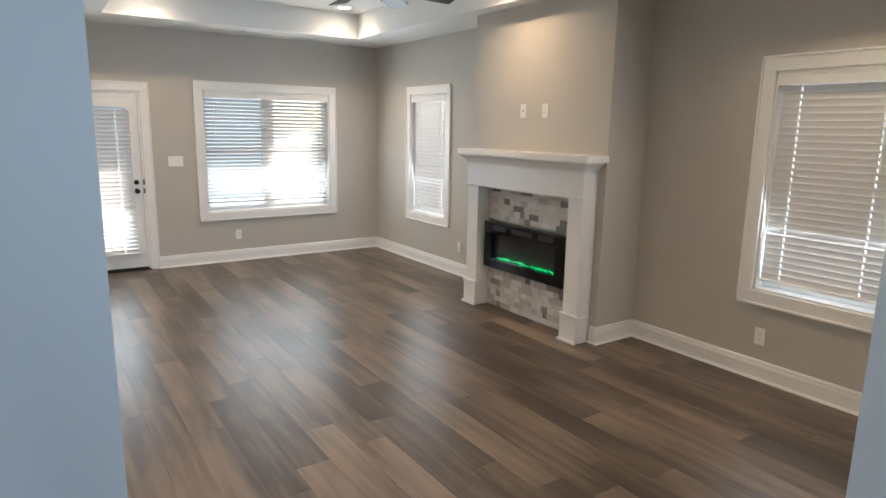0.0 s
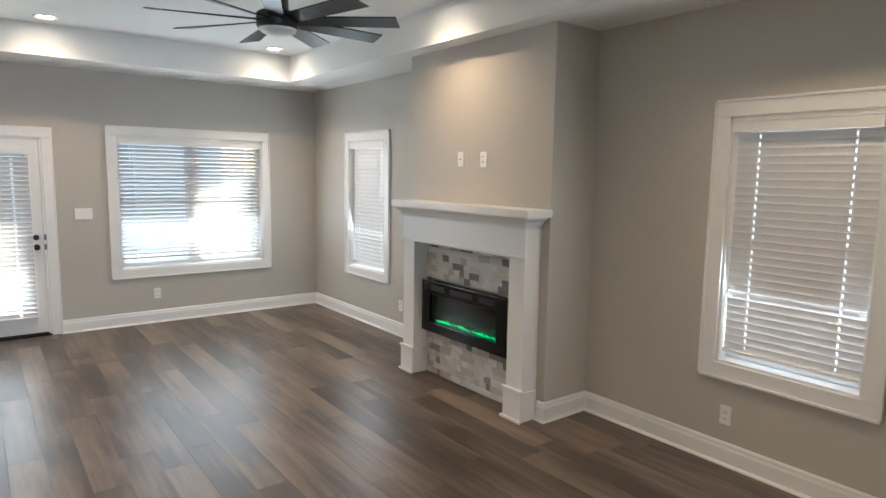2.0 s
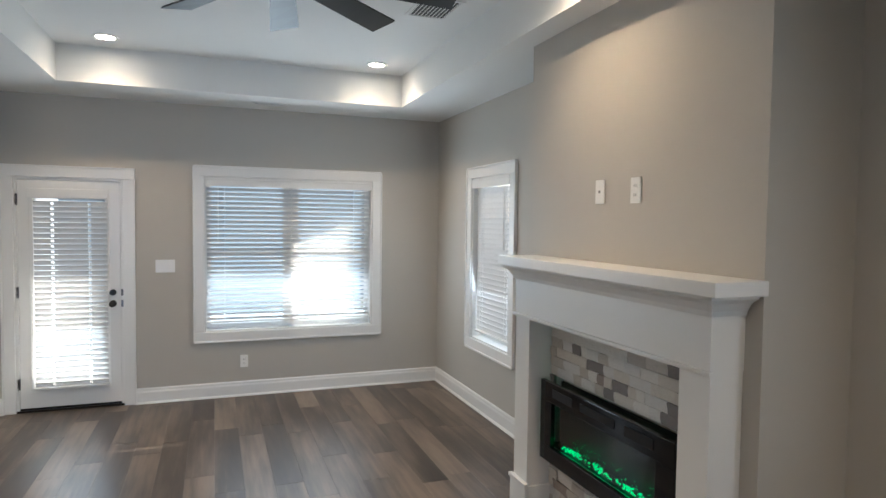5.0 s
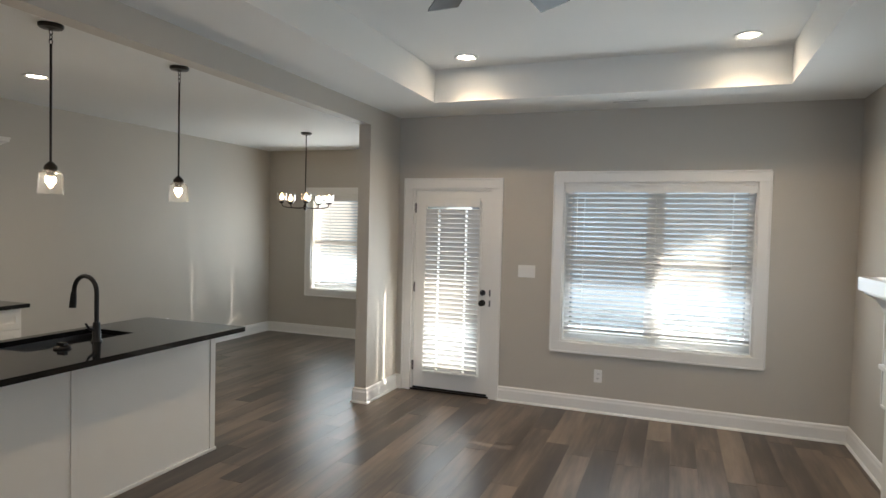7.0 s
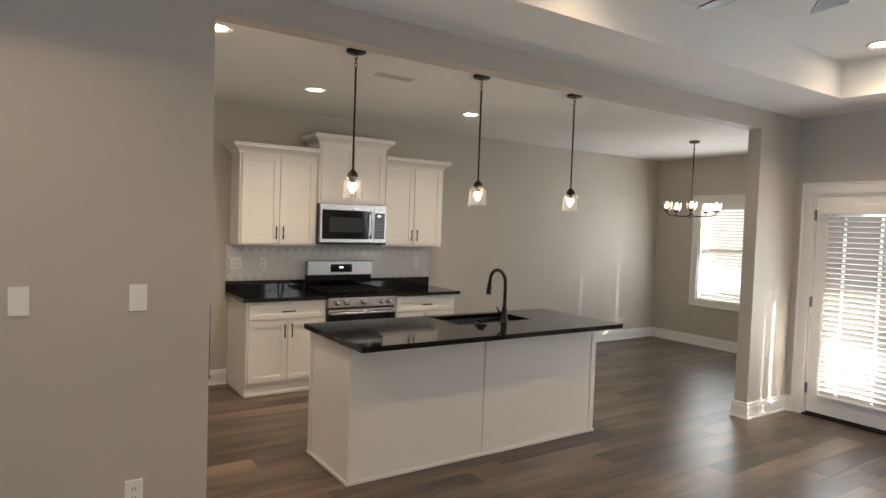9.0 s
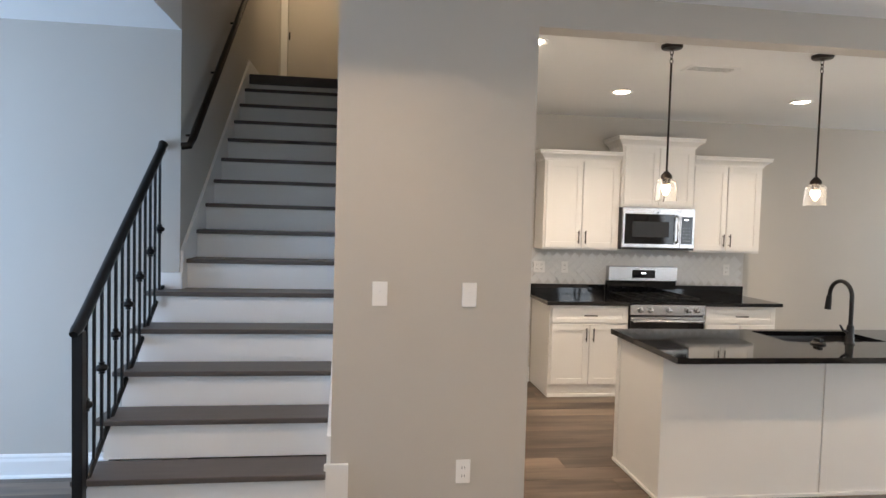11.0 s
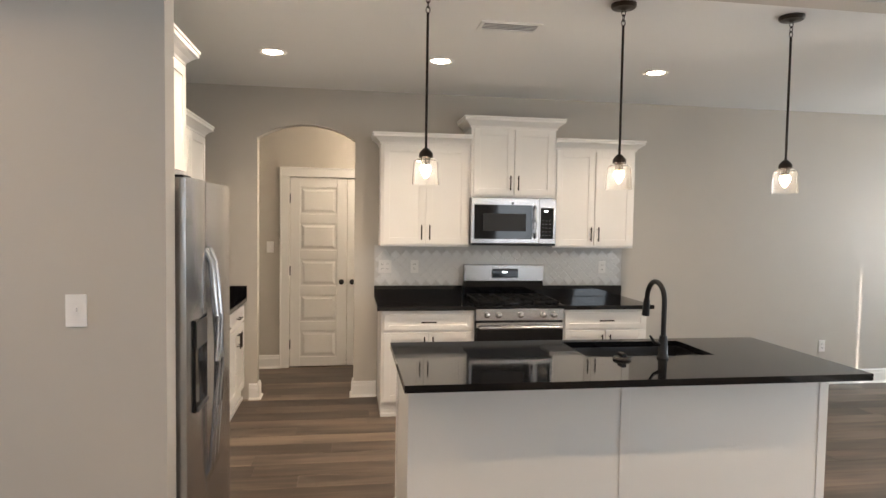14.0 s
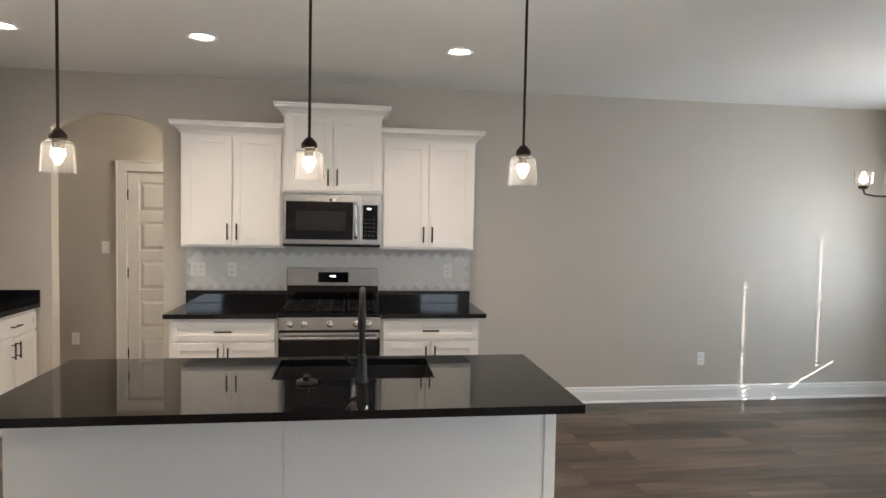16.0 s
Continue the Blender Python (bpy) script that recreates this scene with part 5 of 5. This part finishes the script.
# hall double doors
def panel_doors():
    d = new("door_3")
    tagged(d, "white five-panel double closet doors, shut", "door", "", "structure")
    X = -3.36
    part("casing", boxes((X, X + 0.02, 3.515, 3.60, 0, 2.05), (X, X + 0.02, 4.84, 4.925, 0, 2.05), (X, X + 0.02, 3.515, 4.925, 2.05, 2.135), bevel=0.004), TRIM, d)
    part("casing_edge", boxes((X, X + 0.028, 3.50, 3.515, 0, 2.135), (X, X + 0.028, 4.925, 4.94, 0, 2.135), (X, X + 0.028, 3.50, 4.94, 2.135, 2.152), bevel=0.003), TRIM, d)
    for y0, y1, ky in ((3.605, 4.205, 4.150), (4.210, 4.835, 4.265)):
        leaf = part("leaf", boxes((X - 0.045, X - 0.020, y0, y1, 0.012, 2.045)), TRIM, d)
        st = 0.105
        hs = (2.033 - 6 * 0.10) / 5
        rows = [(X - 0.020, X - 0.004, y0, y0 + st, 0.012, 2.045), (X - 0.020, X - 0.004, y1 - st, y1, 0.012, 2.045)]
        for k in range(6):
            z = 0.012 + k * (hs + 0.10)
            rows.append((X - 0.020, X - 0.004, y0 + st, y1 - st, z, z + 0.10))
        part("stiles_and_rails", boxes(*rows, bevel=0.003), TRIM, leaf)
        for k in range(5):
            z = 0.112 + k * (hs + 0.10)
            bm = bmesh.new()
            o = [(y0 + st + 0.015, z + 0.015), (y1 - st - 0.015, z + 0.015), (y1 - st - 0.015, z + hs - 0.015), (y0 + st + 0.015, z + hs - 0.015)]
            q = [(y0 + st + 0.045, z + 0.045), (y1 - st - 0.045, z + 0.045), (y1 - st - 0.045, z + hs - 0.045), (y0 + st + 0.045, z + hs - 0.045)]
            vo = [bm.verts.new((X - 0.0198, *p)) for p in o]
            vi = [bm.verts.new((X - 0.007, *p)) for p in q]
            bm.faces.new(vi)
            for i in range(4):
                bm.faces.new((vo[i], vo[(i + 1) % 4], vi[(i + 1) % 4], vi[i]))
            part("panel", bm, TRIM, leaf)
        kb = lathe(bmesh.new(), [(0.028, 0), (0.028, 0.006), (0.011, 0.012), (0.011, 0.03), (0.026, 0.04), (0.027, 0.052), (0.014, 0.06)], 18)
        bmesh.ops.rotate(kb, verts=kb.verts, matrix=Matrix.Rotation(radians(90), 3, 'Y'), cent=(0, 0, 0))
        bmesh.ops.translate(kb, verts=kb.verts, vec=(X - 0.004, ky, 0.93))
        part("door_knob", kb, BLACK, leaf, "round black knob", True)
    for z in (0.25, 1.05, 1.82):
        part("hinge", boxes((X - 0.004, X + 0.004, 3.598, 3.612, z - 0.05, z + 0.05)), BLACK, d)


panel_doors()

# covered patio, yard and neighbours seen through the blinds
p = thing("patio", (0, 0, 0), "concrete patio slab behind the house", "patio")
part("slab", boxes((XP + 0.002, 6.2, YN + 0.16, 11.3, -0.30, -0.06)), CONCRETE, p)
r = thing("patio_roof", (0, 0, 0), "white covered patio roof on a square post", "patio roof")
part("soffit", boxes((XP + 0.004, 5.75, YN + 0.152, 11.25, 2.62, 2.70)), SIDING_PALE, r)
part("beam", boxes((XP + 0.004, 5.75, 11.05, 11.23, 2.42, 2.62), (5.60, 5.75, YN + 0.152, 11.05, 2.42, 2.62)), SIDING_PALE, r)
part("roof_deck", boxes((XP + 0.004, 5.9, YN + 0.152, 11.4, 2.70, 2.78)), SHINGLE, r)
# unseen post, sized and placed to keep the sun off window_1's left half
part("post", boxes((5.17, 5.72, 10.85, 11.22, -0.06, 2.42), bevel=0.008), SIDING_PALE, r)
bm = bmesh.new()
for k in range(20):
    box(bm, XP + 0.001, XP + 0.016 - 0.004 * (k % 2), YN + 0.155, YD + 0.14, 0.02 + 0.13 * k, 0.148 + 0.13 * k)
structure("wall_siding", bm, SIDING, "blue-grey lap siding on the dining bump-out")


def neighbour_house(place, w, d, h, mat, label):
    n = thing("neighbour_house", place, label, "house")
    part("wall", boxes((0, w, 0, d, -0.3, h)), mat, n)
    bm = bmesh.new()
    a = [bm.verts.new(v) for v in ((-0.4, -0.4, h), (w + 0.4, -0.4, h), (w + 0.4, d + 0.4, h), (-0.4, d + 0.4, h))]
    t = [bm.verts.new(v) for v in ((w / 2, 1.5, h + 3), (w / 2, d - 1.5, h + 3))]
    bm.faces.new(a[::-1])
    bm.faces.new((a[0], a[1], t[0]))
    bm.faces.new((a[1], a[2], t[1], t[0]))
    bm.faces.new((a[2], a[3], t[1]))
    bm.faces.new((a[3], a[0], t[0], t[1]))
    part("roof", bm, SHINGLE, n)
    k = 0
    while 1.5 + 3 * k < d - 1:
        wn_ = part("window", boxes((-0.03, 0.0, 1.0 + 3 * k, 2.0 + 3 * k, 0.9, 2.2)), TRIM, n)
        part("pane", boxes((-0.035, -0.03, 1.08 + 3 * k, 1.92 + 3 * k, 0.98, 2.12)), BLACKGLASS, wn_)
        k += 1


neighbour_house((9.5, -6, 0), 9, 18.6, 3.4, SIDING_PALE, "pale-sided neighbouring house beside the yard")
neighbour_house((-8, 19, 0), 15, 10, 3.2, SIDING, "blue-grey house beyond the back yard")


# small pieces last: backsplash tiles, ledger stones, floor planks
def backsplash():
    s = thing("backsplash", (XK + 0.002, 0, 0), "white glazed lantern-tile backsplash", "backsplash")
    y0, y1, z0, z1 = 4.455, 6.82, 1.016, 1.384
    part("grout_bed", boxes((0.0, 0.004, y0, y1, z0, z1)), GROUT, s)
    w, h = 0.094, 0.094
    n = 28
    out = []
    for k in range(n):
        a = 2 * math.pi * k / n
        r = 0.5 * (0.83 + 0.13 * math.cos(4 * a))
        out.append((r * w * 1.02 * math.cos(a), r * h * 1.02 * math.sin(a)))
    bm = bmesh.new()
    rim = [bm.verts.new((0.004, y, z)) for y, z in out]
    top = [bm.verts.new((0.0085, y * 0.88, z * 0.88)) for y, z in out]
    bm.faces.new(top)
    for k in range(n):
        j = (k + 1) % n
        bm.faces.new((rim[k], rim[j], top[j], top[k]))
    me = finish(bm, "tile", TILE)
    rows, rnd = 8, random.Random(8)
    for i in range(rows):
        z = z0 + 0.047 + i * 0.047
        y = y0 + 0.05 + (0.047 if i % 2 else 0)
        while y < y1 - 0.045:
            if z < z1 - 0.04:
                o = new("tile", me)
                o.parent = s
                o.location = (0, y, z)
                o.rotation_euler = (0, radians(rnd.uniform(-1.2, 1.2)), radians(rnd.uniform(-1.2, 1.2)))
            y += 0.094
    for y in (4.55, 4.82, 6.62):
        plate("outlet", (XK + 0.011, y, 1.19), 90, 2 if y < 4.6 else 1, "outlet", "white wall outlet on the tiled backsplash")


backsplash()


def stone_facing():
    s = thing("stone_facing", (BR_X + 0.06, 0, 0), "split-face grey and white ledger stone fireplace facing", "stone facing")
    part("mortar", boxes((-0.055, -0.002, 4.517, 5.698, 0.0, 0.395), (-0.055, -0.002, 4.517, 5.698, 0.842, 1.17), (-0.055, -0.002, 4.517, 4.585, 0.395, 0.842), (-0.055, -0.002, 5.66, 5.698, 0.395, 0.842)), GROUT, s)
    rnd = random.Random(11)
    variants = []
    for v in range(5):
        bm = bmesh.new()
        r2 = random.Random(100 + v)
        g = [[(0.5 * i - 0.5, 0.5 * j - 0.5) for j in range(3)] for i in range(3)]
        f = [[bm.verts.new((-1 + 0.5 * r2.random(), a, b)) for a, b in row] for row in g]
        back = [bm.verts.new((0, a, b)) for a, b in ((-0.5, -0.5), (0.5, -0.5), (0.5, 0.5), (-0.5, 0.5))]
        for i in range(2):
            for j in range(2):
                bm.faces.new((f[i][j], f[i][j + 1], f[i + 1][j + 1], f[i + 1][j]))
        bm.faces.new((back[0], back[1], f[2][0], f[1][0], f[0][0]))
        bm.faces.new((back[1], back[2], f[2][2], f[2][1], f[2][0]))
        bm.faces.new((back[2], back[3], f[0][2], f[1][2], f[2][2]))
        bm.faces.new((back[3], back[0], f[0][0], f[0][1], f[0][2]))
        variants.append(finish(bm, "stone", STONE))
    rows = 22
    rh = 1.168 / rows
    for i in range(rows):
        za, zb = i * rh, (i + 1) * rh
        fire = zb > 0.402 and za < 0.838
        spans = ((4.517, 4.585), (5.658, 5.698)) if fire else ((4.517, 5.698),)
        for a, b in spans:
            y = a
            first = True
            while y < b - 0.004:
                L = rnd.choice((0.06, 0.08, 0.10, 0.12, 0.15)) * (0.5 if first and not fire else 1)
                first = False
                e = min(y + L, b)
                if b - e < 0.04:
                    e = b
                o = new("stone", variants[rnd.randrange(5)])
                o.parent = s
                o.location = (-0.054, (y + e) / 2, (za + zb) / 2)
                o.scale = (rnd.uniform(0.012, 0.024), e - y - 0.002, rh - 0.002)
                y = e


stone_facing()


def planks():
    W, L = 0.182, 1.22
    shared = {}
    rnd = random.Random(3)
    zones = [(-2.33, XP - 0.06, YKS, YD), (XP - 0.06, XE, 1.5, YN), (XF, XS, -1.6, 1.5)]
    def plank_mesh(w, l):
        key = (round(w, 3), round(l, 3))
        if key not in shared:
            bm = bmesh.new()
            c = 0.0012
            lo = [bm.verts.new((x, y, -0.010)) for x, y in ((0, 0), (w, 0), (w, l), (0, l))]
            mid = [bm.verts.new((x, y, -0.0012)) for x, y in ((0, 0), (w, 0), (w, l), (0, l))]
            hi = [bm.verts.new((x, y, 0)) for x, y in ((c, c), (w - c, c), (w - c, l - c), (c, l - c))]
            bm.faces.new(hi)
            for k in range(4):
                j = (k + 1) % 4
                bm.faces.new((lo[k], lo[j], mid[j], mid[k]))
                bm.faces.new((mid[k], mid[j], hi[j], hi[k]))
            shared[key] = finish(bm, "plank", PLANK)
        return shared[key]
    def lay(x, w, y0, y1, off):
        y = y0 - off
        while y < y1:
            a, b = max(y, y0), min(y + L, y1)
            if b - a > 0.01:
                o = new("plank", plank_mesh(w, b - a))
                o.parent = floor
                o.location = (x, a, 0)
            y += L
    n = int((XE + 2.33) / W) + 1
    offs = [rnd.uniform(0, L) for _ in range(n)]
    for i in range(n):
        x = -2.33 + i * W
        w = min(W, XE - x)
        if w < 0.01:
            continue
        mid = x + w / 2
        if mid < XP - 0.05:
            lay(x, w, YKS if x > -2.4 else YKS, YD, offs[i])
        else:
            lay(x, w, -1.6 if x + w < XS + 0.05 else 1.44, YN + 0.02, offs[i])
        if XF - 0.1 < mid < XP - 0.05:
            lay(x, w, -1.6, YST, offs[i] * 0.7)
    for i in range(6):
        lay(-3.50 + i * 0.195, 0.195, YKS, 5.6, rnd.uniform(0, L))


planks()
